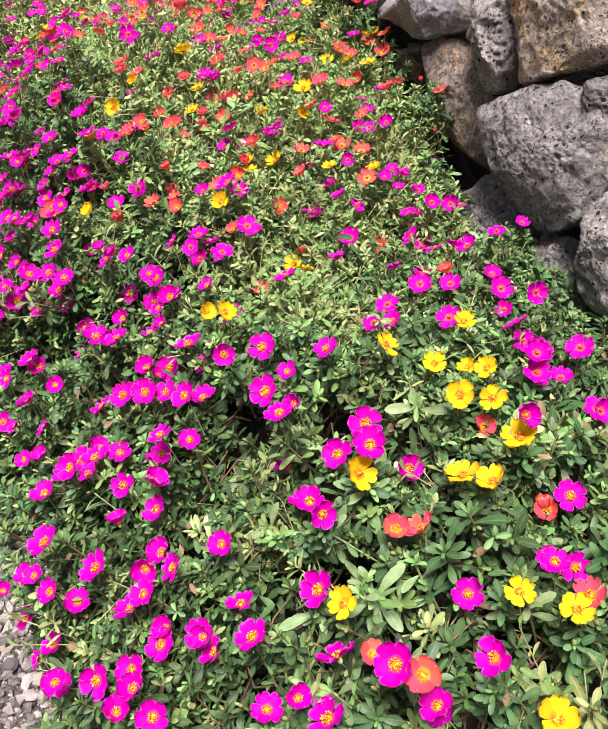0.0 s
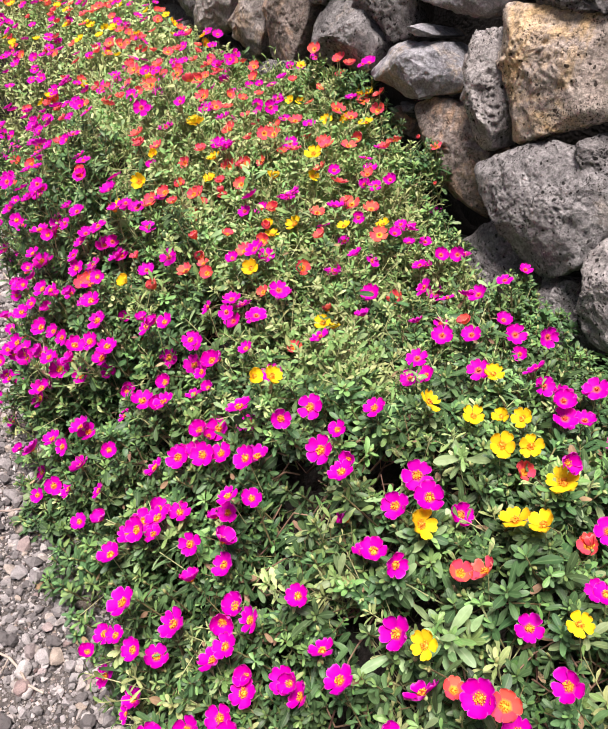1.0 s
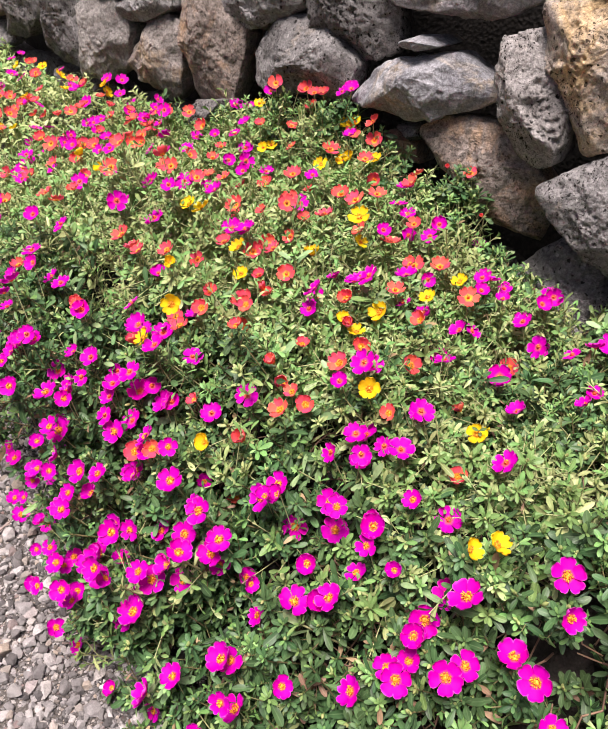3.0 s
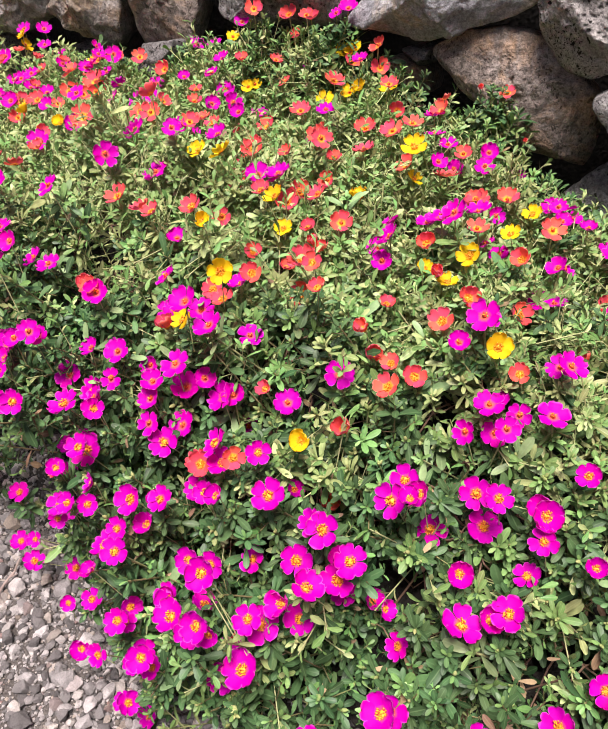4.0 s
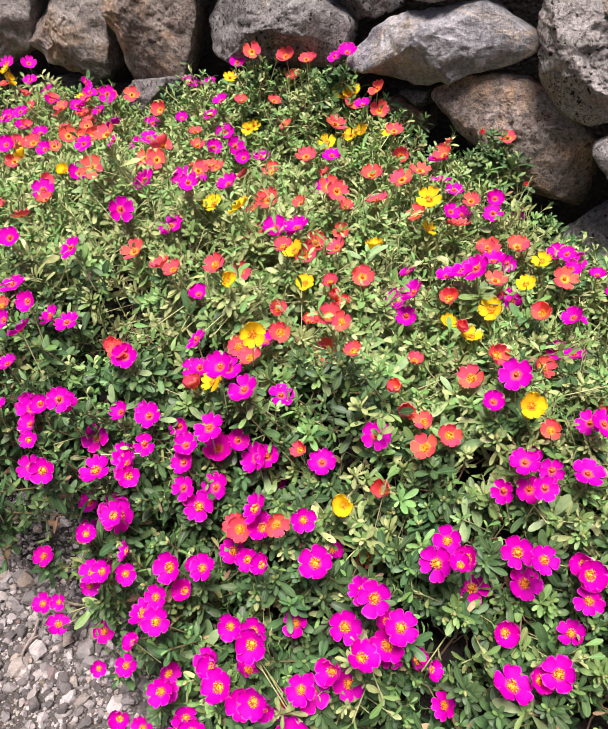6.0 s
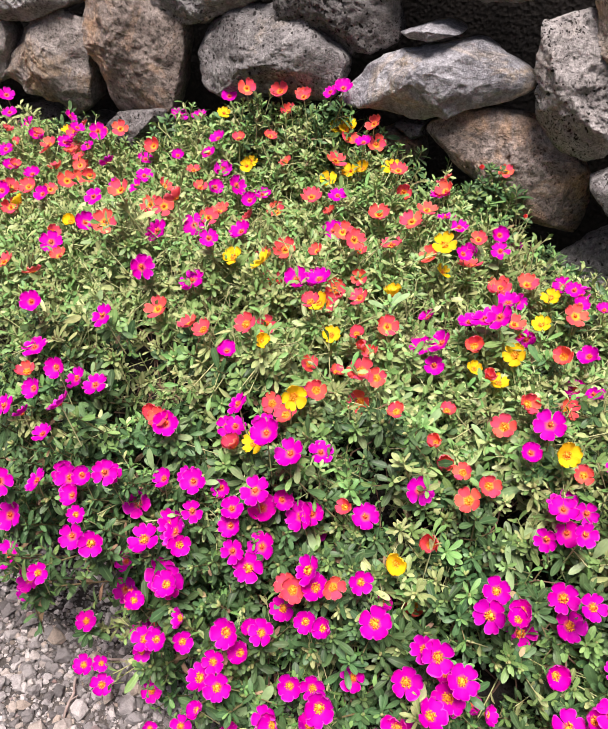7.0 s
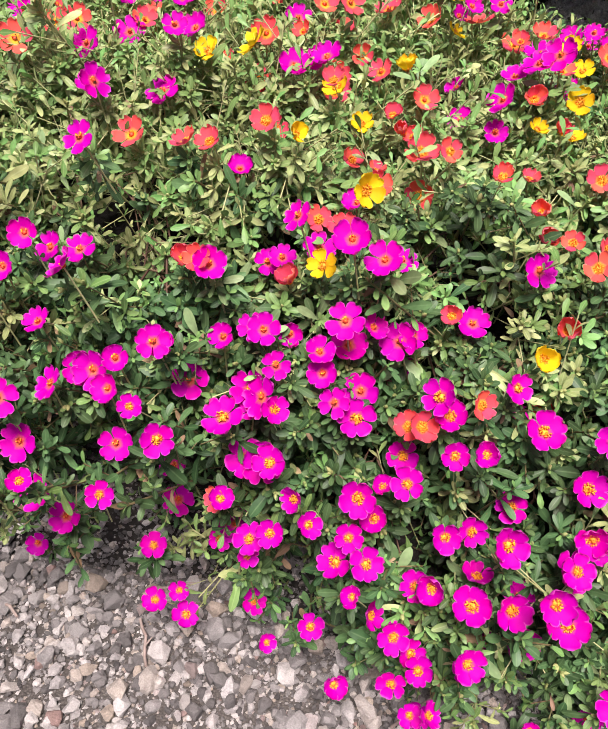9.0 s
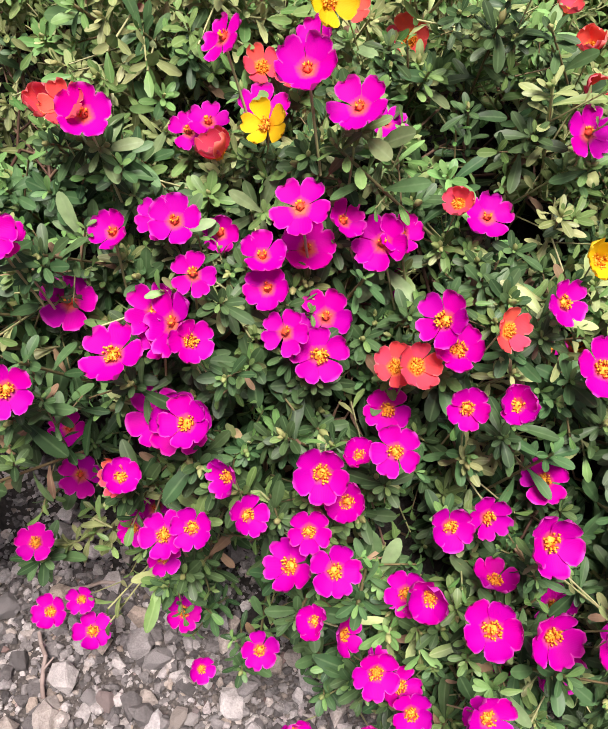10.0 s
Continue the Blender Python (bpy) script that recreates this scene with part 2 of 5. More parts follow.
def soil_material(name, a, b2, c3, scale):
    m, n, l, b = material(name, 0.95)
    tc = n.new("ShaderNodeTexCoord")
    v = tc.outputs["Object"]
    big, fine = tex_noise(n, l, v, 6, 5, 0.6), tex_noise(n, l, v, scale, 5, 0.75)
    vo = n.new("ShaderNodeTexVoronoi")
    vo.inputs["Scale"].default_value = scale * 0.9
    l.new(v, vo.inputs["Vector"])
    c = ramp(n, l, big, [(0.3, a), (0.5, b2), (0.75, c3)])
    c = blend(n, l, 0.7, c, ramp(n, l, fine, [(0.3, (0.2, 0.2, 0.2)), (0.72, (0.75, 0.75, 0.75))]), "OVERLAY")
    c = blend(n, l, 0.5, c, ramp(n, l, vo.outputs["Distance"], [(0.1, (0.75, 0.75, 0.75)), (0.6, (0.25, 0.25, 0.25))]), "OVERLAY")
    l.new(c, b.inputs["Base Color"])
    bump(n, l, b, maths(n, l, "ADD", fine, vo.outputs["Distance"]), 0.8, 0.004)
    return m


MAT_PEBBLE = pebble_material("pebble", 0.96)
# dark grey grit; its low tone also carries the shade beside the plants
MAT_SHADED_GRIT = pebble_material("shaded_dark_grit", 0.46)
MAT_GROUND = soil_material("gritty_path", (0.075, 0.065, 0.056), (0.125, 0.110, 0.096), (0.18, 0.16, 0.14), 520)
# soil taken down to near black: the shade in the gaps is in the colour
MAT_SOIL_SHADE = soil_material("soil_and_gap_shade", (0.012, 0.010, 0.008), (0.022, 0.018, 0.014), (0.04, 0.032, 0.025), 180)


# ---- the lie of the land ----
def smooth(a, b, x):
    t = np.clip((np.asarray(x, float) - a) / (b - a), 0, 1)
    return t * t * (3 - 2 * t)


def edge_y(x):
    """Where the bed gives way to the gravel."""
    x = np.asarray(x, float)
    return 0.225 + 0.095 * smooth(0.16, -0.08, x) + 0.010 * np.sin(9 * x + 1.0) + 0.006 * np.sin(23 * x)


# height of the flower heads over the path, in steps of 15 cm along the bed (from x = -0.6) and across it (from y = 0.2)
HEIGHTS = [
    (0.020, 0.128, 0.266, 0.346, 0.372, 0.395),
    (0.028, 0.223, 0.311, 0.375, 0.384, 0.411),
    (0.078, 0.235, 0.365, 0.399, 0.398, 0.450),
    (0.132, 0.272, 0.385, 0.407, 0.399, 0.459),
    (0.076, 0.220, 0.345, 0.384, 0.401, 0.447),
    (0.077, 0.250, 0.348, 0.379, 0.391, 0.400),
    (0.071, 0.217, 0.319, 0.345, 0.338, 0.315),
    (0.051, 0.202, 0.309, 0.320, 0.318, 0.305),
    (0.078, 0.222, 0.334, 0.345, 0.328, 0.315),
    (0.081, 0.222, 0.335, 0.361, 0.345, 0.33),
    (0.069, 0.230, 0.333, 0.355, 0.379, 0.407),
    (0.056, 0.222, 0.332, 0.357, 0.386, 0.407),
]
HEIGHTS = np.array(HEIGHTS)


def overhang(x):
    """How far the leafy front leans out over the gravel for each metre of height."""
    return 0.30 * smooth(0.14, -0.02, x)


def canopy(x, y):
    """Height of the flower heads over the path."""
    x, y = np.asarray(x, float), np.asarray(y, float)
    i, k = np.clip((x + 0.6) / 0.15, 0, 10.999), np.clip((y - 0.2) / 0.15, 0, 4.999)
    i0, k0 = i.astype(int), k.astype(int)
    u, v = smooth(0, 1, i - i0), k - k0
    h = ((HEIGHTS[i0, k0] * (1 - v) + HEIGHTS[i0, k0 + 1] * v) * (1 - u) + (HEIGHTS[i0 + 1, k0] * (1 - v) + HEIGHTS[i0 + 1, k0 + 1] * v) * u)
    h = h - np.maximum(0, 0.2 - y) * 0.5
    return h + 0.012 * smooth(-0.6, -1.2, x) * smooth(0.3, 0.5, y)


def mesh_from(name, verts, quads, mats, uv=None, mat_index=None, smooth_shade=True):
    """A mesh from arrays of corners and four-sided faces."""
    me = bpy.data.meshes.new(name)
    v, f = np.asarray(verts, np.float32), np.asarray(quads, np.int32)
    k = f.shape[1]
    me.vertices.add(len(v))
    me.vertices.foreach_set("co", v.ravel())
    me.loops.add(f.size)
    me.loops.foreach_set("vertex_index", f.ravel())
    me.polygons.add(len(f))
    me.polygons.foreach_set("loop_start", np.arange(len(f), dtype=np.int32) * k)
    if mat_index is not None:
        me.polygons.foreach_set("material_index", np.asarray(mat_index, np.int32))
    me.polygons.foreach_set("use_smooth", np.full(len(f), smooth_shade))
    if uv is not None:
        lay = me.uv_layers.new(name="UVMap")
        lay.data.foreach_set("uv", np.asarray(uv, np.float32)[f.ravel()].ravel())
    for m in mats:
        me.materials.append(m)
    me.update(calc_edges=True)
    me.validate()
    return me


def part(name, me, parent, m=None, label=""):
    ob = new(name, me)
    ob.parent = parent
    if m is not None:
        ob.matrix_local = m
    return tagged(ob, label)


rng = np.random.default_rng(7)

# ---- ground, soil bed ----
gx = np.concatenate([[-60, -20, -8, -5], np.linspace(-3.5, 1.6, 180), [3, 8, 20, 60]])
gy = np.concatenate([[-60, -20, -6, -2, -1], np.linspace(-0.5, 0.6, 60), [1, 2, 6, 20, 60]])
X, Y = np.meshgrid(gx, gy)
def ground_z(x, y):
    """The uneven surface of the path."""
    return noise.noise((x * 7, y * 7, 0.3)) * 0.006 + noise.noise((x * 30, y * 30, 2.0)) * 0.002


bumps = np.array([ground_z(x, y) for x, y in zip(X.ravel(), Y.ravel())])
idx = np.arange(X.size).reshape(X.shape)
quads = np.stack([idx[:-1, :-1], idx[:-1, 1:], idx[1:, 1:], idx[1:, :-1]], -1).reshape(-1, 4)
ground = new("ground", mesh_from("ground", np.stack([X.ravel(), Y.ravel(), bumps], -1), quads, [MAT_GROUND]))
tagged(ground, "pale gritty gravel path beside the flower bed", "ground", kind="structure")

gx, gy = np.linspace(-4.2, 1.6, 260), np.linspace(0.16, 1.2, 70)
X, Y = np.meshgrid(gx, gy)
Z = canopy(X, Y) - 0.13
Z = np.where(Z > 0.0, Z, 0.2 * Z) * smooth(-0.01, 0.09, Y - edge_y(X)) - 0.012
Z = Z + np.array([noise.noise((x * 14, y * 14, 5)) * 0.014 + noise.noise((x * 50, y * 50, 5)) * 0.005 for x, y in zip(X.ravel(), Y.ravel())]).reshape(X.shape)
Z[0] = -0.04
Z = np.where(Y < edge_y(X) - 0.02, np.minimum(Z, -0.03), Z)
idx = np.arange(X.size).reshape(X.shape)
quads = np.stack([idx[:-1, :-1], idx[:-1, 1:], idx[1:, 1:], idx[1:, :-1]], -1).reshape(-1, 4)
# real soil, its colour darkened to paint the shade under the leaves
soil = new("soil_bed", mesh_from("soil_bed", np.stack([X.ravel(), Y.ravel(), Z.ravel()], -1), quads, [MAT_SOIL_SHADE]))
tagged(soil, "crumbly soil banked up against the stone wall, darkened with painted shade", "soil", kind="structure")

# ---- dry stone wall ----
# added backing block; its near-black colour stands in for shade between the stones
wall = new("wall_back", mesh_from("gap_shade_backing", [(-4.5, 1.12, -0.1), (1.9, 1.12, -0.1), (1.9, 1.6, -0.1), (-4.5, 1.6, -0.1),
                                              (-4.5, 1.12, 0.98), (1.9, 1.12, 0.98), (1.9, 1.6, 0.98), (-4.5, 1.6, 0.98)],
                                [(0, 1, 5, 4), (1, 2, 6, 5), (2, 3, 7, 6), (3, 0, 4, 7), (4, 5, 6, 7), (3, 2, 1, 0)], [MAT_SOIL_SHADE], smooth_shade=False))
tagged(wall, "dry stone wall of rough grey and brown lava stones", "wall", kind="structure")


def stone_mesh(outline, depth, boxy, seed, pocks, rings=54, spokes=136):
    """A rough lava stone grown from its outline on the wall face: rounded corners, flattened facets, lumps and gas pits."""
    r = random.Random(seed)
    cx, cz = sum(p[0] for p in outline) / len(outline), sum(p[1] for p in outline) / len(outline)
    rim = [Vector((x - cx, z - cz)) * 1.07 for x, z in outline]
    sides = []
    for a, b in zip(rim, rim[1:] + rim[:1]):
        n = Vector((a.y - b.y, b.x - a.x)).normalized()
        if n.dot(a + b) < 0:
            n = -n
        sides.append((n, max(0.006, n.dot(a + b) / 2)))
    lumps = 1.0 if boxy < 3.3 else 0.45
    reach = sum(p.length for p in rim) / len(rim)
    cuts = [(Vector((r.gauss(0, 0.9), -1.0, r.gauss(0, 0.9) + 0.1)).normalized(), r.uniform(0.58, 0.84) + (0.12 if boxy > 3.6 else 0.0)) for _ in range(8)]
    off = Vector((r.uniform(-50, 50), r.uniform(-50, 50), r.uniform(-50, 50)))
    flat = [0.84 * i / (rings * 0.6) for i in range(int(rings * 0.6) + 1)]
    edge = -(1 - 0.84 ** boxy) ** (1 / boxy)
    profile = [(t, -(1 - t ** boxy) ** (1 / boxy)) for t in flat]
    for i in range(1, int(rings * 0.3) + 1):
        y = edge * (1 - i / int(rings * 0.3))
        profile.append(((1 - abs(y) ** boxy) ** (1 / boxy), y))
    profile += [(0.99, 0.35), (0.93, 0.9), (0.75, 1.6)]
    verts = []
    for t, y in profile:
        for k in range(spokes):
            ang = 2 * math.pi * k / spokes
            d = Vector((math.cos(ang), math.sin(ang)))
            rad = sum((max(0.0, d.dot(n)) / c) ** 26 for n, c in sides) ** (-1 / 26)
            p = Vector((d.x * t, y, d.y * t))
            wob = noise.noise(p * 2.5 + off) * 0.06
            for n, c in cuts:
                e = p.dot(n) - c - wob
                if e > 0:
                    p -= n * e * 0.9
            q = Vector((p.x * rad, p.y * depth, p.z * rad))
            nrm = Vector((p.x, p.y * 1.2, p.z)).normalized()
            n0 = lumps * (noise.noise(q * 8 + off) * 0.010 + (0.45 - abs(noise.noise(q * 15 + off))) * 0.010) + (noise.noise(q * 34 + off) * 0.0042
                  + noise.noise(q * 80 + off) * 0.0028 + noise.noise(q * 190 + off) * 0.0013)
            if pocks and y < 0.3:
                where = noise.noise(q * 10 - off)
                for scale, deep, bare in ((70, 0.006, 0.0), (125, 0.0045, -0.2)):
                    f = noise.voronoi(q * scale + off)[0][0]
                    if f < 0.34 and where > bare:
                        n0 -= pocks * deep * (1 - f / 0.34) ** 0.5
            v = q + nrm * n0 * min(1.0, reach / 0.06)
            verts.append((v.x, v.y, v.z))
    n = len(profile)
    quads = [((i + 1) * spokes + k, (i + 1) * spokes + (k + 1) % spokes, i * spokes + (k + 1) % spokes, i * spokes + k) for i in range(n - 1) for k in range(spokes)]
    return mesh_from("stone", verts, quads, []), cx, cz


STONE_COUNT = [10]


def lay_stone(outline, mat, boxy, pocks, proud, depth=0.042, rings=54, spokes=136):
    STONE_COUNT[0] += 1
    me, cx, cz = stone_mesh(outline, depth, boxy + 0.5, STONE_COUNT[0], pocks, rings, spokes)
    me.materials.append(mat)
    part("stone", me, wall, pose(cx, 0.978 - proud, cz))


# outline on the wall face (x, z), stone kind, boxiness, pits, how far it stands out
lay_stone([(0.214, 0.637), (0.220, 0.657), (0.277, 0.676), (0.331, 0.678), (0.432, 0.693), (0.476, 0.586), (0.385, 0.534), (0.323, 0.497), (0.294, 0.495), (0.268, 0.531), (0.251, 0.583), (0.222, 0.620)], MAT_TAN, 4.0, 0.7, 0.028)
lay_stone([(0.206, 0.741), (0.213, 0.712), (0.246, 0.697), (0.286, 0.678), (0.343, 0.680), (0.425, 0.698), (0.392, 0.800), (0.203, 0.778)], MAT_DARK, 3.4, 1.3, 0.02)
lay_stone([(-0.043, 0.659), (-0.042, 0.701), (-0.018, 0.738), (0.167, 0.775), (0.204, 0.721), (0.234, 0.685), (0.207, 0.659), (0.186, 0.632), (0.130, 0.633), (0.062, 0.603), (0.008, 0.614)], MAT_SLAB, 3.4, 0.0, 0.0)
lay_stone([(-0.243, 0.612), (-0.201, 0.659), (-0.201, 0.684), (-0.099, 0.702), (-0.052, 0.682), (-0.044, 0.653), (-0.015, 0.616), (-0.034, 0.571), (-0.092, 0.552), (-0.175, 0.571), (-0.233, 0.594)], MAT_DARK, 2.7, 1.0, 0.0)
lay_stone([(-0.438, 0.661), (-0.400, 0.701), (-0.193, 0.714), (-0.217, 0.656), (-0.246, 0.610), (-0.351, 0.566), (-0.403, 0.575), (-0.428, 0.609)], MAT_GREY, 2.7, 0.8, 0.0)
lay_stone([(-0.347, 0.522), (-0.313, 0.567), (-0.266, 0.590), (-0.202, 0.597), (-0.146, 0.574), (-0.100, 0.552), (-0.095, 0.534), (-0.114, 0.490), (-0.163, 0.471), (-0.276, 0.467), (-0.322, 0.480), (-0.337, 0.504)], MAT_GREY, 2.8, 0.5, 0.01)
lay_stone([(-0.012, 0.585), (0.016, 0.597), (0.043, 0.600), (0.066, 0.591), (0.035, 0.581), (-0.000, 0.581)], MAT_BLUE, 2.6, 0.0, 0.012)
lay_stone([(-0.100, 0.510), (-0.095, 0.532), (-0.050, 0.545), (-0.018, 0.587), (0.025, 0.594), (0.070, 0.598), (0.100, 0.583), (0.159, 0.571), (0.166, 0.537), (0.129, 0.516), (0.065, 0.493), (0.017, 0.477), (-0.041, 0.482), (-0.089, 0.487)], MAT_BLUE, 2.7, 0.0, 0.014)
lay_stone([(0.163, 0.575), (0.164, 0.611), (0.189, 0.620), (0.227, 0.630), (0.245, 0.616), (0.273, 0.571), (0.286, 0.536), (0.280, 0.478), (0.249, 0.463), (0.207, 0.474), (0.186, 0.490), (0.184, 0.508), (0.167, 0.528)], MAT_POCK, 2.9, 1.2, 0.03)
lay_stone([(0.033, 0.443), (0.038, 0.464), (0.076, 0.487), (0.131, 0.498), (0.179, 0.494), (0.225, 0.466), (0.257, 0.437), (0.265, 0.372), (0.250, 0.331), (0.207, 0.320), (0.153, 0.365), (0.090, 0.377), (0.044, 0.413)], MAT_BROWN, 3.0, 0.5, -0.004)
lay_stone([(0.266, 0.448), (0.288, 0.486), (0.306, 0.503), (0.379, 0.513), (0.436, 0.551), (0.488, 0.516), (0.516, 0.451), (0.509, 0.390), (0.469, 0.346), (0.428, 0.344), (0.365, 0.373), (0.301, 0.413)], MAT_GREY, 2.9, 0.8, 0.04)
lay_stone([(0.420, 0.511), (0.429, 0.536), (0.453, 0.552), (0.491, 0.557), (0.514, 0.513), (0.498, 0.469), (0.466, 0.481)], MAT_DARK, 2.7, 1.0, 0.02)
lay_stone([(0.241, 0.276), (0.278, 0.333), (0.310, 0.359), (0.362, 0.347), (0.404, 0.319), (0.442, 0.245), (0.370, 0.167), (0.266, 0.190)], MAT_GREY, 2.6, 0.6, 0.0)
lay_stone([(0.431, 0.319), (0.494, 0.342), (0.527, 0.302), (0.553, 0.243), (0.519, 0.202), (0.448, 0.254)], MAT_GREY, 2.7, 0.5, 0.0)
lay_stone([(0.510, 0.366), (0.495, 0.412), (0.518, 0.432), (0.579, 0.446), (0.627, 0.392), (0.639, 0.313), (0.598, 0.300), (0.563, 0.299), (0.531, 0.337)], MAT_POCK, 3.0, 0.6, 0.03)
lay_stone([(-0.051, 0.434), (-0.019, 0.446), (0.016, 0.426), (0.021, 0.400), (-0.003, 0.386), (-0.043, 0.392)], MAT_BROWN, 2.5, 0.2, -0.03)
lay_stone([(-0.021, 0.463), (0.027, 0.468), (0.062, 0.477), (0.028, 0.450), (0.026, 0.426), (-0.003, 0.439)], MAT_DARK, 2.5, 0.2, -0.035)
lay_stone([(-0.570, 0.607), (-0.524, 0.637), (-0.425, 0.641), (-0.394, 0.595), (-0.372, 0.553), (-0.382, 0.484), (-0.398, 0.435), (-0.507, 0.409), (-0.560, 0.424), (-0.574, 0.496), (-0.556, 0.540)], MAT_BROWN, 2.8, 0.6, 0.008)
lay_stone([(-0.789, 0.444), (-0.730, 0.522), (-0.642, 0.557), (-0.585, 0.535), (-0.578, 0.420), (-0.625, 0.387), (-0.729, 0.422)], MAT_GREYBROWN, 2.6, 0.5, 0.0)
lay_stone([(-0.529, 0.390), (-0.491, 0.409), (-0.410, 0.426), (-0.418, 0.398), (-0.455, 0.352), (-0.503, 0.352), (-0.531, 0.366)], MAT_DARK, 2.5, 0.0, 0.02)
lay_stone([(-0.383, 0.598), (-0.380, 0.575), (-0.341, 0.564), (-0.305, 0.584), (-0.291, 0.607)], MAT_GREY, 2.5, 0.5, 0.0)
lay_stone([(-0.943, 0.533), (-0.876, 0.570), (-0.791, 0.555), (-0.751, 0.507), (-0.780, 0.434), (-0.844, 0.398), (-0.951, 0.388), (-0.960, 0.472)], MAT_PALESTONE, 2.7, 0.2, 0.005)
lay_stone([(-0.800, 0.543), (-0.753, 0.571), (-0.592, 0.594), (-0.587, 0.570), (-0.696, 0.532), (-0.753, 0.531)], MAT_GREY, 2.6, 0.4, 0.0)
lay_stone([(-0.975, 0.597), (-0.883, 0.640), (-0.636, 0.666), (-0.594, 0.633), (-0.633, 0.594), (-0.788, 0.567), (-0.924, 0.575)], MAT_DARK, 2.6, 0.8, 0.0)
lay_stone([(-1.346, 0.539), (-1.240, 0.577), (-1.148, 0.576), (-1.141, 0.504), (-1.243, 0.444), (-1.365, 0.431)], MAT_DARK, 2.6, 0.6, 0.0)
lay_stone([(-1.141, 0.553), (-1.073, 0.591), (-0.984, 0.584), (-0.961, 0.484), (-0.974, 0.402), (-1.075, 0.408), (-1.151, 0.465)], MAT_DARK, 2.6, 0.6, 0.0)
lay_stone([(-1.761, 0.502), (-1.580, 0.558), (-1.379, 0.548), (-1.373, 0.483), (-1.531, 0.436), (-1.707, 0.465)], MAT_BROWN, 2.6, 0.6, 0.0)
lay_stone([(-1.541, 0.428), (-1.396, 0.459), (-1.377, 0.401), (-1.475, 0.373)], MAT_GREY, 2.6, 0.4, 0.0)
# the courses above, below and further along, laid row by row
r2 = random.Random(5)
for z0, z1, x_a, x_b in ((0.72, 0.84, -1.75, -0.05), (0.785, 0.93, -0.03, 1.3), (0.70, 0.79, 0.44, 1.3), (0.59, 0.70, 0.49, 1.3), (0.45, 0.59, 0.52, 1.3), (0.30, 0.45, 0.63, 1.3),
                         (0.66, 0.73, -1.0, -0.45), (0.59, 0.70, -1.75, -1.0), (0.18, 0.31, 0.60, 1.3), (0.83, 0.95, -1.8, 0.0), (0.36, 0.50, -4.3, -1.78), (0.50, 0.66, -4.3, -1.78), (0.66, 0.82, -4.3, -1.76),
                         (0.26, 0.39, -1.7, -0.56), (0.28, 0.40, -0.4, -0.05), (0.14, 0.27, -0.6, 0.22), (0.82, 0.95, -4.3, -1.8)):
    x = x_a
    while x < x_b - 0.06:
        w = min(r2.uniform(0.14, 0.27), x_b - x)
        hidden = z1 < 0.43
        a0, a1 = z0 + r2.uniform(-0.012, 0.012), z1 + r2.uniform(-0.012, 0.012)
        j = lambda: r2.uniform(0.004, 0.03)
        rect = [(x + j(), a0 + j()), (x + w / 2, a0 + 0.004), (x + w - j(), a0 + j()), (x + w - 0.004, (a0 + a1) / 2 + r2.uniform(-0.02, 0.02)), (x + w - j(), a1 - j()), (x + w / 2, a1 - 0.004), (x + j(), a1 - j()),
                (x + 0.004, (a0 + a1) / 2 + r2.uniform(-0.02, 0.02))]
        far = hidden or x < -2
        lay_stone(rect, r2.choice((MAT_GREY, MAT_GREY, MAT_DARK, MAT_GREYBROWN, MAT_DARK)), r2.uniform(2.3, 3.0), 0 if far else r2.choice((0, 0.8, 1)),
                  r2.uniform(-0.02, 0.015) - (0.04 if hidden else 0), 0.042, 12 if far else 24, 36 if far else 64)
        x += w

# ---- leaf, bud and stem shapes ----
def leaf_shape(narrow=1.0, steps=(0.0, 0.2, 0.45, 0.7, 0.86, 0.96, 1.0), cup=0.06, bend=-0.18):
    half = {0.0: 0.03, 0.2: 0.075, 0.4: 0.14, 0.45: 0.155, 0.66: 0.19, 0.7: 0.19, 0.86: 0.155, 0.96: 0.085, 1.0: 0.02}
    v, uv = [], []
    for u in steps:
        z = bend * u * u
        for k, side in enumerate((-1, 0, 1)):
            v.append((u, side * half[u] * narrow, z + (cup * narrow if side else 0) * math.sin(math.pi * min(1, u * 1.05))))
            uv.append((u, k / 2))
    q = []
    for i in range(len(steps) - 1):
        for k in range(2):
            a = i * 3 + k
            q.append((a, a + 3, a + 4, a + 1))
    return np.array(v), np.array(q), np.array(uv)


LEAF = leaf_shape()
LEAF_LIGHT = leaf_shape(1.0, (0.0, 0.4, 0.7, 0.96, 1.0))
LEAF_FAR = leaf_shape(1.0, (0.0, 0.66, 1.0))


def tube_shape(sides=4, r0=1.0, r1=1.0, rings=2):
    v, q = [], []
    for i in range(rings):
        u = i / (rings - 1)
        for k in range(sides):
            a = 2 * math.pi * k / sides
            rr = r0 + (r1 - r0) * u
            v.append((u, rr * math.cos(a), rr * math.sin(a)))
    for i in range(rings - 1):
        for k in range(sides):
            q.append((i * sides + k, i * sides + (k + 1) % sides, (i + 1) * sides + (k + 1) % sides, (i + 1) * sides + k))
    v = np.array(v)
    return v, np.array(q), np.stack([v[:, 0], np.full(len(v), 0.2)], -1)


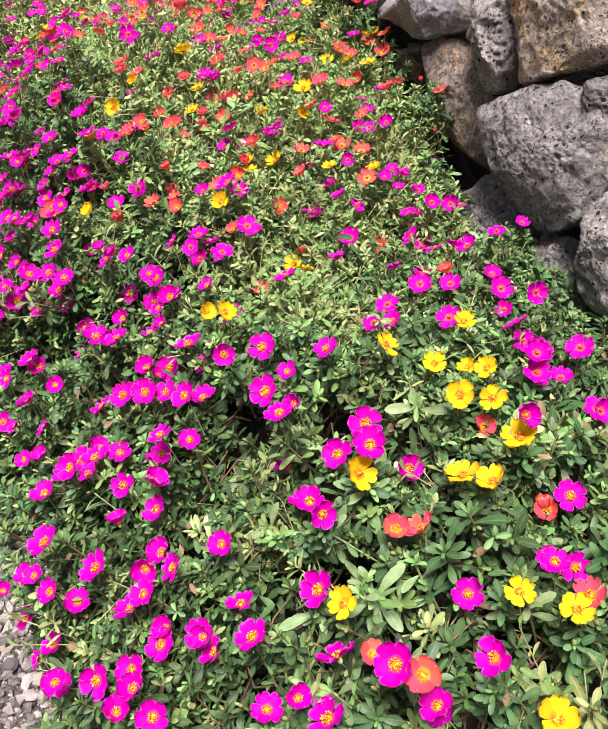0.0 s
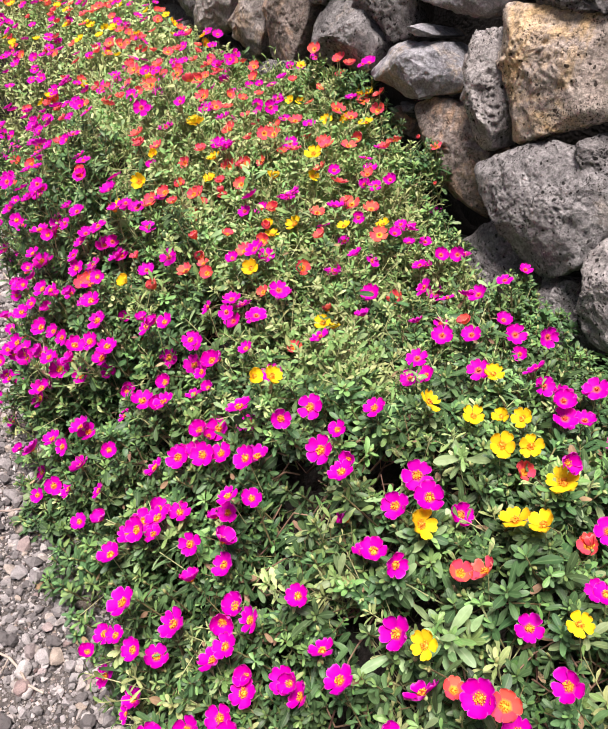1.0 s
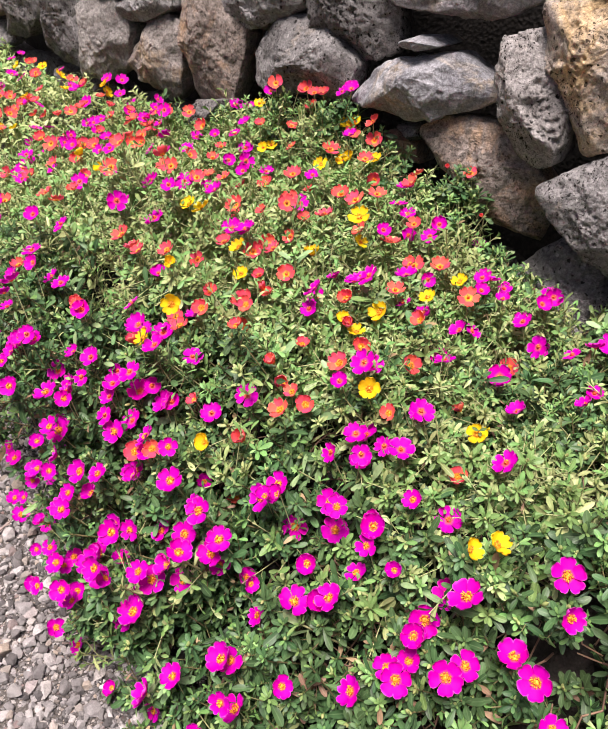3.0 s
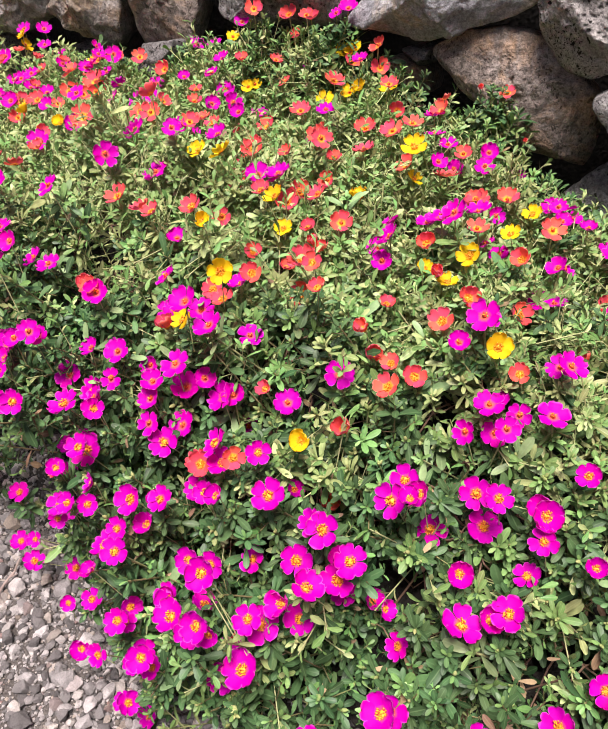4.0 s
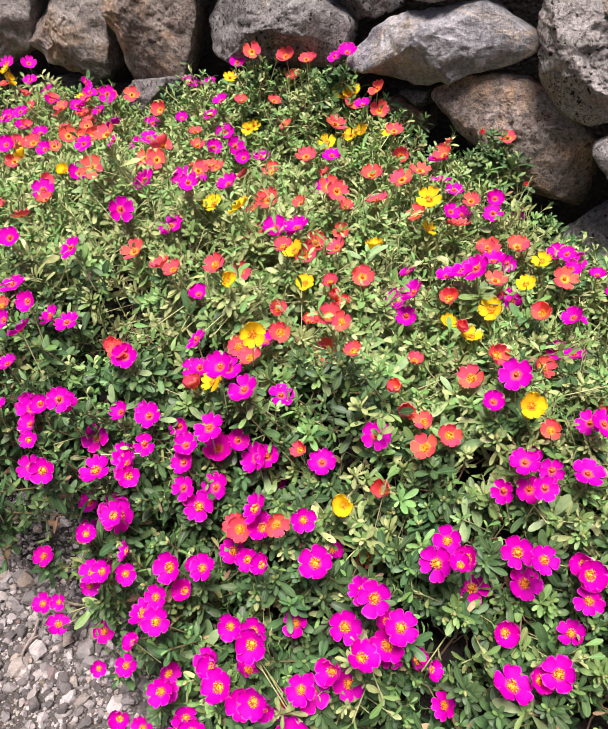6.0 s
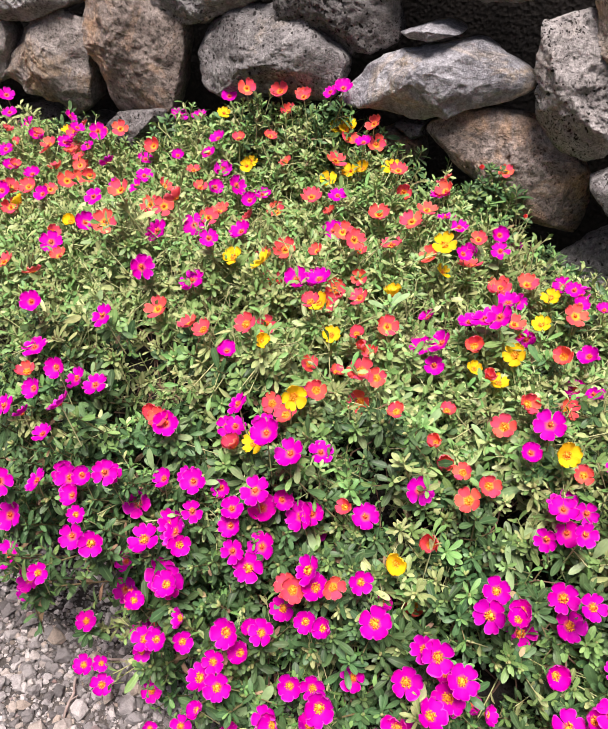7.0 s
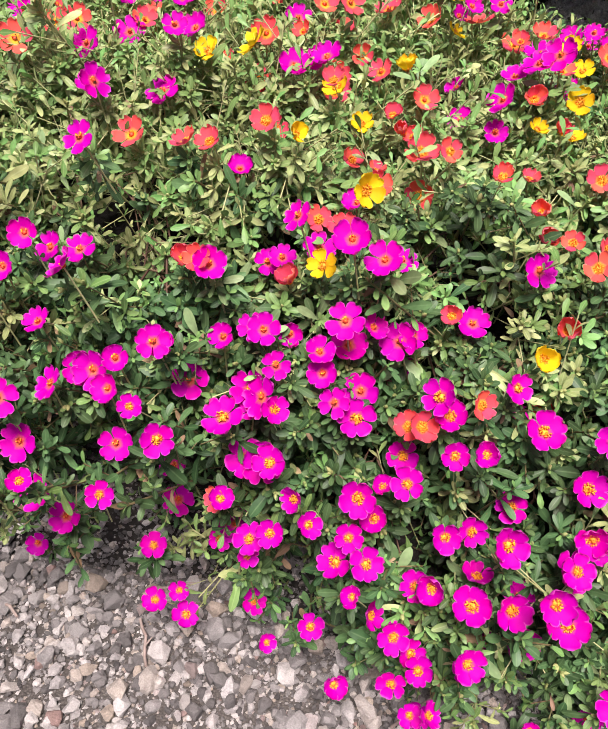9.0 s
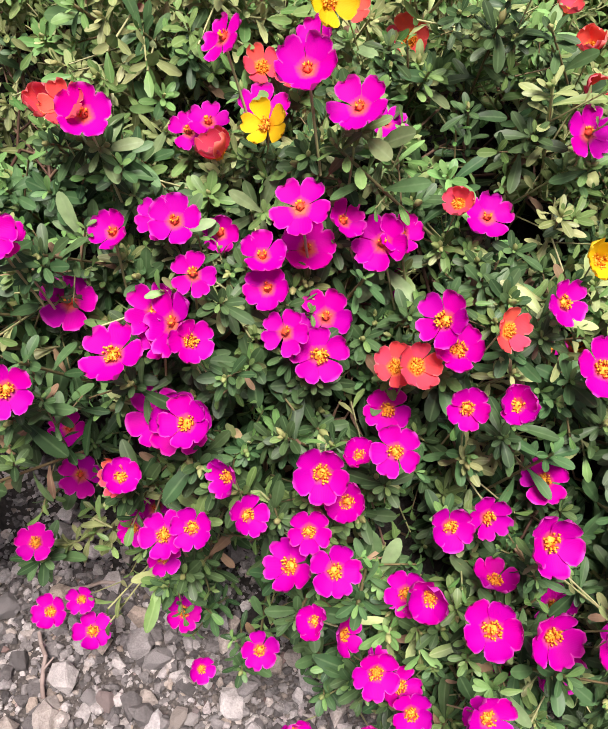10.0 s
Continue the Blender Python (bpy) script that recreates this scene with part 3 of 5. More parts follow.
def bud_shape():
    v, q = [], []
    for u, rr in ((0, 0.10), (0.3, 0.26), (0.65, 0.22), (1.0, 0.02)):
        for k in range(5):
            a = 2 * math.pi * k / 5
            v.append((u, rr * math.cos(a), rr * math.sin(a)))
    for i in range(3):
        for k in range(5):
            q.append((i * 5 + k, i * 5 + (k + 1) % 5, i * 5 + 5 + (k + 1) % 5, i * 5 + 5 + k))
    v = np.array(v)
    return v, np.array(q), np.stack([v[:, 0], np.full(len(v), 0.3)], -1)


TUBE, BUD = tube_shape(), bud_shape()


def unit(a):
    return a / np.maximum(np.linalg.norm(a, axis=-1, keepdims=True), 1e-9)


class Heap:
    """Gathers many copies of small shapes into one mesh."""

    def __init__(self):
        self.v, self.q, self.uv, self.m, self.count = [], [], [], [], 0

    def add(self, shape, at, along, up, length, width, mat):
        at, along, up = np.atleast_2d(at), unit(np.atleast_2d(along)), np.atleast_2d(up)
        side = unit(np.cross(up, along))
        up = np.cross(along, side)
        sv, sq, su = shape
        length, width = np.broadcast_to(length, len(at)), np.broadcast_to(width, len(at))
        v = (at[:, None] + along[:, None] * (sv[None, :, :1] * length[:, None, None])
             + side[:, None] * (sv[None, :, 1:2] * width[:, None, None]) + up[:, None] * (sv[None, :, 2:3] * width[:, None, None]))
        q = sq[None] + (self.count + np.arange(len(at)) * len(sv))[:, None, None]
        self.v.append(v.reshape(-1, 3))
        self.q.append(q.reshape(-1, 4))
        self.uv.append(np.tile(su, (len(at), 1)))
        self.m.append(np.repeat(np.broadcast_to(mat, len(at)), len(sq)))
        self.count += len(at) * len(sv)

    def mesh(self, name, mats):
        return mesh_from(name, np.concatenate(self.v), np.concatenate(self.q), mats, np.concatenate(self.uv), np.concatenate(self.m))


MAT_BROAD = leaf_material("broad_leaf", (0.085, 0.165, 0.062), (0.225, 0.325, 0.145), (0.29, 0.38, 0.20))
FOLIAGE_MATS = [MAT_LEAF, MAT_YOUNG, MAT_STEM, MAT_BUD, MAT_DRY]
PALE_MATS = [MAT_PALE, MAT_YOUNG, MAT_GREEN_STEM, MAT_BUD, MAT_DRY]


def ring(axis, angle, tilt):
    """Directions that lean off each axis by tilt, turned round it by angle."""
    ref = np.where(np.abs(axis[:, 2:3]) < 0.9, np.array([[0, 0, 1.0]]), np.array([[1.0, 0, 0]]))
    a = unit(np.cross(ref, axis))
    b = np.cross(axis, a)
    flat = a * np.cos(angle)[:, None] + b * np.sin(angle)[:, None]
    return axis * np.cos(tilt)[:, None] + flat * np.sin(tilt)[:, None]


# ---- where the blooms stand ----
MAGENTA_A = [
    (-0.723, 0.543, 0.292), (-0.637, 0.440, 0.212), (-0.506, 0.854, 0.411), (-0.491, 0.729, 0.376), (-0.440, 0.827, 0.423),
    (-0.428, 0.475, 0.300), (-0.408, 0.334, 0.287), (-0.408, 0.664, 0.384), (-0.406, 0.801, 0.387), (-0.370, 0.846, 0.385),
    (-0.368, 0.943, 0.430), (-0.336, 0.797, 0.381), (-0.329, 0.943, 0.434), (-0.320, 0.709, 0.400), (-0.297, 0.558, 0.382),
    (-0.296, 0.830, 0.408), (-0.288, 0.719, 0.400), (-0.284, 0.607, 0.391), (-0.280, 0.360, 0.208), (-0.272, 0.943, 0.471),
    (-0.266, 0.315, 0.077), (-0.244, 0.586, 0.441), (-0.243, 0.362, 0.339), (-0.240, 0.829, 0.421), (-0.235, 0.848, 0.438),
    (-0.232, 0.313, 0.253), (-0.226, 0.343, 0.267), (-0.222, 0.836, 0.400), (-0.213, 0.329, 0.030), (-0.211, 0.436, 0.385),
    (-0.206, 0.422, 0.338), (-0.201, 0.780, 0.395)
]
MAGENTA_B = [
    (-0.191, 0.356, 0.311), (-0.183, 0.277, 0.183), (-0.176, 0.796, 0.397), (-0.176, 0.714, 0.371), (-0.172, 0.275, 0.200),
    (-0.170, 0.603, 0.407), (-0.169, 0.358, 0.307), (-0.159, 0.371, 0.334), (-0.151, 0.397, 0.346), (-0.149, 0.943, 0.427),
    (-0.148, 0.417, 0.320), (-0.146, 0.296, 0.232), (-0.146, 0.646, 0.403), (-0.145, 0.295, 0.280), (-0.143, 0.812, 0.384),
    (-0.139, 0.534, 0.399), (-0.132, 0.272, 0.206), (-0.130, 0.519, 0.408), (-0.127, 0.342, 0.310), (-0.124, 0.743, 0.404),
    (-0.124, 0.417, 0.320), (-0.121, 0.278, 0.168), (-0.114, 0.312, 0.280), (-0.108, 0.240, 0.265), (-0.105, 0.340, 0.270),
    (-0.103, 0.943, 0.500), (-0.100, 0.419, 0.410), (-0.093, 0.341, 0.360), (-0.089, 0.329, 0.280), (-0.086, 0.548, 0.389),
    (-0.085, 0.654, 0.404), (-0.083, 0.943, 0.507)
]
MAGENTA_C = [
    (-0.074, 0.303, 0.232), (-0.073, 0.314, 0.278), (-0.073, 0.566, 0.435), (-0.068, 0.272, 0.062), (-0.067, 0.325, 0.297),
    (-0.062, 0.249, 0.247), (-0.059, 0.350, 0.150), (-0.059, 0.341, 0.113), (-0.058, 0.281, 0.135), (-0.047, 0.291, 0.288),
    (-0.045, 0.276, 0.077), (-0.040, 0.265, 0.056), (-0.035, 0.330, 0.309), (-0.035, 0.322, 0.318), (-0.033, 0.288, 0.261),
    (-0.027, 0.348, 0.258), (-0.020, 0.872, 0.460), (-0.020, 0.791, 0.414), (-0.014, 0.499, 0.348), (-0.012, 0.305, 0.118),
    (-0.011, 0.384, 0.337), (-0.006, 0.749, 0.384), (-0.002, 0.320, 0.118), (0.000, 0.359, 0.293), (0.001, 0.292, 0.193),
    (0.007, 0.313, 0.260), (0.015, 0.601, 0.391), (0.015, 0.446, 0.297), (0.018, 0.316, 0.213), (0.018, 0.371, 0.294),
    (0.019, 0.275, 0.077), (0.022, 0.335, 0.267)
]
MAGENTA_D = [
    (0.023, 0.268, 0.159), (0.024, 0.332, 0.255), (0.026, 0.272, 0.176), (0.028, 0.366, 0.296), (0.028, 0.442, 0.305),
    (0.032, 0.309, 0.219), (0.032, 0.327, 0.269), (0.034, 0.249, 0.061), (0.036, 0.609, 0.394), (0.040, 0.344, 0.284),
    (0.041, 0.391, 0.272), (0.042, 0.295, 0.238), (0.042, 0.318, 0.268), (0.043, 0.270, 0.190), (0.044, 0.598, 0.400),
    (0.047, 0.418, 0.358), (0.056, 0.451, 0.308), (0.059, 0.289, 0.208), (0.067, 0.368, 0.277), (0.070, 0.360, 0.264),
    (0.070, 0.272, 0.203), (0.071, 0.253, 0.091), (0.080, 0.345, 0.250), (0.082, 0.482, 0.332), (0.084, 0.382, 0.296),
    (0.085, 0.392, 0.264), (0.087, 0.399, 0.353), (0.090, 0.267, 0.167), (0.093, 0.218, 0.076), (0.094, 0.873, 0.408),
    (0.096, 0.346, 0.235), (0.097, 0.370, 0.238)
]
MAGENTA_E = [
    (0.098, 0.277, 0.185), (0.103, 0.294, 0.210), (0.103, 0.398, 0.278), (0.105, 0.239, 0.172), (0.109, 0.403, 0.335),
    (0.112, 0.260, 0.181), (0.115, 0.297, 0.182), (0.116, 0.829, 0.399), (0.116, 0.260, 0.107), (0.119, 0.308, 0.206),
    (0.120, 0.446, 0.306), (0.122, 0.409, 0.261), (0.123, 0.399, 0.265), (0.130, 0.427, 0.213), (0.132, 0.347, 0.196),
    (0.132, 0.404, 0.267), (0.135, 0.233, 0.134), (0.135, 0.239, 0.124), (0.136, 0.298, 0.226), (0.136, 0.207, 0.118),
    (0.136, 0.826, 0.390), (0.149, 0.278, 0.127), (0.149, 0.243, 0.089), (0.152, 0.210, 0.057), (0.155, 0.653, 0.354),
    (0.155, 0.351, 0.259), (0.155, 0.228, 0.096), (0.156, 0.805, 0.369), (0.160, 0.615, 0.341), (0.161, 0.273, 0.137),
    (0.161, 0.226, 0.017), (0.163, 0.349, 0.242)
]
MAGENTA_F = [
    (0.164, 0.205, 0.075), (0.165, 0.733, 0.400), (0.166, 0.293, 0.175), (0.167, 0.320, 0.234), (0.177, 0.426, 0.265),
    (0.184, 0.214, 0.149), (0.185, 0.300, 0.175), (0.186, 0.248, 0.163), (0.186, 0.221, 0.126), (0.187, 0.313, 0.247),
    (0.187, 0.832, 0.388), (0.187, 0.571, 0.351), (0.190, 0.577, 0.376), (0.192, 0.280, 0.146), (0.194, 0.943, 0.327),
    (0.197, 0.796, 0.384), (0.203, 0.347, 0.278), (0.203, 0.633, 0.373), (0.204, 0.270, 0.209), (0.208, 0.265, 0.083),
    (0.211, 0.246, 0.168), (0.214, 0.322, 0.179), (0.214, 0.382, 0.212), (0.220, 0.442, 0.306), (0.220, 0.624, 0.388),
    (0.224, 0.332, 0.253), (0.225, 0.279, 0.127), (0.229, 0.257, 0.106), (0.230, 0.703, 0.368), (0.231, 0.233, 0.208),
    (0.234, 0.241, 0.189), (0.235, 0.619, 0.397)
]
MAGENTA_G = [
    (0.236, 0.745, 0.350), (0.245, 0.220, 0.034), (0.251, 0.267, 0.191), (0.253, 0.280, 0.170), (0.254, 0.254, 0.142),
    (0.254, 0.668, 0.351), (0.258, 0.710, 0.323), (0.260, 0.320, 0.212), (0.265, 0.294, 0.190), (0.268, 0.328, 0.254),
    (0.275, 0.304, 0.167), (0.277, 0.818, 0.345), (0.280, 0.325, 0.256), (0.287, 0.292, 0.228), (0.287, 0.340, 0.214),
    (0.292, 0.784, 0.361), (0.293, 0.240, 0.026), (0.295, 0.326, 0.206), (0.297, 0.334, 0.186), (0.297, 0.799, 0.354),
    (0.300, 0.836, 0.330), (0.301, 0.500, 0.338), (0.301, 0.229, 0.078), (0.302, 0.331, 0.229), (0.303, 0.767, 0.352),
    (0.307, 0.407, 0.257), (0.307, 0.547, 0.341), (0.308, 0.382, 0.255), (0.310, 0.527, 0.354), (0.312, 0.356, 0.159),
    (0.320, 0.251, 0.107), (0.324, 0.656, 0.311)
]
MAGENTA_H = [
    (0.327, 0.348, 0.170), (0.328, 0.684, 0.338), (0.329, 0.714, 0.325), (0.329, 0.367, 0.281), (0.330, 0.775, 0.348),
    (0.331, 0.383, 0.274), (0.334, 0.454, 0.288), (0.335, 0.404, 0.219), (0.341, 0.502, 0.288), (0.341, 0.484, 0.300),
    (0.342, 0.885, 0.324), (0.342, 0.636, 0.325), (0.347, 0.341, 0.145), (0.350, 0.486, 0.271), (0.353, 0.797, 0.319),
    (0.356, 0.290, 0.140), (0.359, 0.241, 0.061), (0.360, 0.428, 0.255), (0.361, 0.779, 0.327), (0.361, 0.220, 0.053),
    (0.362, 0.507, 0.283), (0.363, 0.467, 0.296), (0.365, 0.279, 0.155), (0.366, 0.845, 0.340), (0.368, 0.808, 0.344),
    (0.368, 0.287, 0.148), (0.371, 0.386, 0.207), (0.372, 0.424, 0.227), (0.378, 0.541, 0.320), (0.379, 0.807, 0.287),
    (0.381, 0.412, 0.275), (0.389, 0.524, 0.335)
]
MAGENTA_I = [
    (0.390, 0.496, 0.302), (0.390, 0.348, 0.200), (0.393, 0.768, 0.309), (0.395, 0.269, 0.118), (0.397, 0.669, 0.313),
    (0.400, 0.252, 0.088), (0.401, 0.247, 0.164), (0.406, 0.363, 0.202), (0.410, 0.441, 0.258), (0.415, 0.428, 0.262),
    (0.418, 0.366, 0.215), (0.418, 0.405, 0.217), (0.421, 0.412, 0.253), (0.429, 0.294, 0.168), (0.431, 0.781, 0.310),
    (0.432, 0.464, 0.285), (0.438, 0.254, 0.067), (0.446, 0.277, 0.121), (0.446, 0.622, 0.315), (0.450, 0.901, 0.351),
    (0.451, 0.794, 0.323), (0.460, 0.488, 0.261), (0.460, 0.404, 0.258), (0.466, 0.802, 0.332), (0.472, 0.837, 0.354),
    (0.476, 0.336, 0.166), (0.483, 0.270, 0.111), (0.483, 0.533, 0.322), (0.486, 0.723, 0.310), (0.494, 0.360, 0.197),
    (0.496, 0.670, 0.327), (0.498, 0.443, 0.224)
]
MAGENTA_J = [
    (0.499, 0.403, 0.227), (0.500, 0.389, 0.220), (0.505, 0.376, 0.237), (0.509, 0.369, 0.212), (0.510, 0.349, 0.209),
    (0.511, 0.814, 0.315), (0.528, 0.687, 0.324), (0.529, 0.409, 0.280), (0.534, 0.318, 0.161), (0.539, 0.300, 0.153),
    (0.545, 0.281, 0.148), (0.547, 0.361, 0.241), (0.549, 0.260, 0.125), (0.553, 0.380, 0.242), (0.556, 0.310, 0.171),
    (0.558, 0.786, 0.326), (0.559, 0.334, 0.174), (0.560, 0.702, 0.342), (0.566, 0.616, 0.329), (0.566, 0.284, 0.175),
    (0.576, 0.298, 0.172), (0.579, 0.411, 0.249), (0.579, 0.781, 0.310), (0.583, 0.464, 0.308), (0.585, 0.814, 0.335),
    (0.600, 0.358, 0.197), (0.606, 0.413, 0.325), (0.607, 0.379, 0.283), (0.608, 0.570, 0.340), (0.611, 0.590, 0.341),
    (0.617, 0.322, 0.191), (0.628, 0.470, 0.311)
]
MAGENTA_K = [
    (0.629, 0.379, 0.247), (0.631, 0.353, 0.239), (0.635, 0.228, 0.117), (0.635, 0.246, 0.157), (0.636, 0.348, 0.268),
    (0.638, 0.738, 0.336), (0.644, 0.630, 0.363), (0.645, 0.441, 0.307), (0.649, 0.339, 0.222), (0.652, 0.206, 0.124),
    (0.652, 0.489, 0.353), (0.653, 0.223, 0.072), (0.655, 0.343, 0.191), (0.655, 0.233, 0.139), (0.656, 0.308, 0.185),
    (0.667, 0.460, 0.307), (0.671, 0.714, 0.341), (0.677, 0.243, 0.140), (0.680, 0.282, 0.162), (0.681, 0.265, 0.119),
    (0.686, 0.242, 0.069), (0.691, 0.782, 0.333), (0.700, 0.425, 0.332), (0.701, 0.335, 0.187), (0.702, 0.765, 0.347),
    (0.707, 0.318, 0.181), (0.708, 0.441, 0.270), (0.714, 0.225, 0.102), (0.720, 0.500, 0.321), (0.722, 0.673, 0.372),
    (0.731, 0.334, 0.206), (0.733, 0.658, 0.380)
]
MAGENTA_L = [
    (0.733, 0.299, 0.168), (0.736, 0.308, 0.188), (0.736, 0.467, 0.308), (0.738, 0.667, 0.357), (0.740, 0.438, 0.262),
    (0.744, 0.692, 0.354), (0.744, 0.655, 0.367), (0.748, 0.233, 0.116), (0.752, 0.364, 0.251), (0.753, 0.438, 0.277),
    (0.754, 0.324, 0.156), (0.762, 0.231, 0.142), (0.765, 0.316, 0.152), (0.766, 0.263, 0.132), (0.767, 0.469, 0.348),
    (0.769, 0.516, 0.311), (0.771, 0.728, 0.331), (0.775, 0.289, 0.147), (0.789, 0.339, 0.194), (0.798, 0.684, 0.362),
    (0.800, 0.414, 0.325), (0.801, 0.362, 0.239), (0.802, 0.282, 0.170), (0.802, 0.335, 0.212), (0.805, 0.268, 0.147),
    (0.814, 0.340, 0.206), (0.814, 0.562, 0.400), (0.827, 0.290, 0.169), (0.835, 0.356, 0.251), (0.835, 0.403, 0.286),
    (0.851, 0.612, 0.334), (0.878, 0.351, 0.232)
]
MAGENTA_M = [
    (0.881, 0.499, 0.299), (0.883, 0.394, 0.281), (0.884, 0.369, 0.246), (0.884, 0.573, 0.311), (0.901, 0.543, 0.343),
    (0.902, 0.571, 0.327), (0.907, 0.380, 0.253), (0.912, 0.413, 0.310), (0.933, 0.444, 0.272), (0.938, 0.435, 0.289),
    (0.943, 0.455, 0.342)
]
MAGENTA = MAGENTA_A + MAGENTA_B + MAGENTA_C + MAGENTA_D + MAGENTA_E + MAGENTA_F + MAGENTA_G + MAGENTA_H + MAGENTA_I + MAGENTA_J + MAGENTA_K + MAGENTA_L + MAGENTA_M
ORANGE_A = [
    (-0.855, 0.644, 0.344), (-0.673, 0.501, 0.268), (-0.592, 0.678, 0.352), (-0.534, 0.871, 0.366), (-0.488, 0.838, 0.352),
    (-0.465, 0.805, 0.384), (-0.446, 0.835, 0.416), (-0.400, 0.723, 0.389), (-0.383, 0.733, 0.393), (-0.373, 0.678, 0.405),
    (-0.359, 0.351, 0.232), (-0.352, 0.848, 0.408), (-0.345, 0.523, 0.359), (-0.322, 0.386, 0.268), (-0.309, 0.574, 0.386),
    (-0.284, 0.363, 0.255), (-0.282, 0.508, 0.368), (-0.265, 0.749, 0.395), (-0.255, 0.809, 0.400), (-0.248, 0.521, 0.391),
    (-0.228, 0.669, 0.404), (-0.217, 0.902, 0.499), (-0.214, 0.566, 0.423), (-0.205, 0.855, 0.440), (-0.204, 0.748, 0.404),
    (-0.204, 0.665, 0.408), (-0.195, 0.315, 0.255), (-0.192, 0.394, 0.328), (-0.189, 0.571, 0.464), (-0.184, 0.943, 0.490),
    (-0.182, 0.907, 0.434), (-0.169, 0.943, 0.463)
]
ORANGE_B = [
    (-0.165, 0.738, 0.385), (-0.145, 0.943, 0.488), (-0.141, 0.608, 0.450), (-0.136, 0.662, 0.408), (-0.134, 0.683, 0.408),
    (-0.128, 0.853, 0.421), (-0.125, 0.742, 0.381), (-0.124, 0.899, 0.500), (-0.101, 0.503, 0.372), (-0.096, 0.768, 0.383),
    (-0.066, 0.932, 0.442), (-0.065, 0.676, 0.367), (-0.060, 0.874, 0.428), (-0.053, 0.782, 0.409), (-0.051, 0.488, 0.375),
    (-0.032, 0.942, 0.466), (-0.032, 0.800, 0.384), (-0.031, 0.391, 0.335), (-0.030, 0.483, 0.378), (-0.027, 0.943, 0.437),
    (-0.020, 0.610, 0.376), (-0.019, 0.385, 0.341), (-0.014, 0.632, 0.407), (-0.003, 0.298, 0.186), (0.006, 0.548, 0.360),
    (0.011, 0.498, 0.389), (0.015, 0.656, 0.401), (0.029, 0.694, 0.413), (0.037, 0.423, 0.296), (0.039, 0.790, 0.400),
    (0.045, 0.637, 0.367), (0.045, 0.833, 0.446)
]
ORANGE_C = [
    (0.047, 0.704, 0.388), (0.049, 0.607, 0.367), (0.049, 0.855, 0.410), (0.052, 0.475, 0.320), (0.055, 0.553, 0.398),
    (0.057, 0.660, 0.424), (0.069, 0.657, 0.381), (0.073, 0.465, 0.320), (0.074, 0.513, 0.352), (0.088, 0.701, 0.407),
    (0.089, 0.605, 0.386), (0.091, 0.546, 0.325), (0.091, 0.902, 0.420), (0.092, 0.760, 0.414), (0.097, 0.481, 0.349),
    (0.098, 0.800, 0.415), (0.099, 0.882, 0.411), (0.102, 0.569, 0.364), (0.112, 0.568, 0.349), (0.121, 0.568, 0.346),
    (0.127, 0.592, 0.368), (0.128, 0.732, 0.389), (0.128, 0.519, 0.357), (0.130, 0.521, 0.318), (0.134, 0.348, 0.228),
    (0.143, 0.342, 0.236), (0.149, 0.505, 0.366), (0.160, 0.416, 0.279), (0.164, 0.934, 0.434), (0.168, 0.798, 0.392),
    (0.174, 0.740, 0.384), (0.181, 0.341, 0.265)
]
ORANGE_D = [
    (0.185, 0.459, 0.371), (0.211, 0.746, 0.361), (0.215, 0.532, 0.330), (0.215, 0.731, 0.369), (0.218, 0.603, 0.365),
    (0.221, 0.481, 0.331), (0.227, 0.489, 0.302), (0.240, 0.409, 0.192), (0.240, 0.763, 0.364), (0.241, 0.582, 0.348),
    (0.244, 0.415, 0.273), (0.246, 0.660, 0.368), (0.249, 0.483, 0.305), (0.263, 0.451, 0.305), (0.271, 0.534, 0.331),
    (0.274, 0.478, 0.304), (0.284, 0.553, 0.350), (0.302, 0.739, 0.352), (0.304, 0.635, 0.360), (0.319, 0.601, 0.321),
    (0.350, 0.526, 0.310), (0.377, 0.733, 0.286), (0.389, 0.608, 0.291), (0.439, 0.530, 0.277), (0.528, 0.722, 0.336),
    (0.769, 0.584, 0.340), (0.826, 0.464, 0.319), (0.840, 0.475, 0.332), (0.847, 0.600, 0.316), (0.862, 0.572, 0.342),
    (0.891, 0.415, 0.284), (0.925, 0.424, 0.312)
]
ORANGE_E = [
    (0.931, 0.549, 0.343)
]
ORANGE = ORANGE_A + ORANGE_B + ORANGE_C + ORANGE_D + ORANGE_E
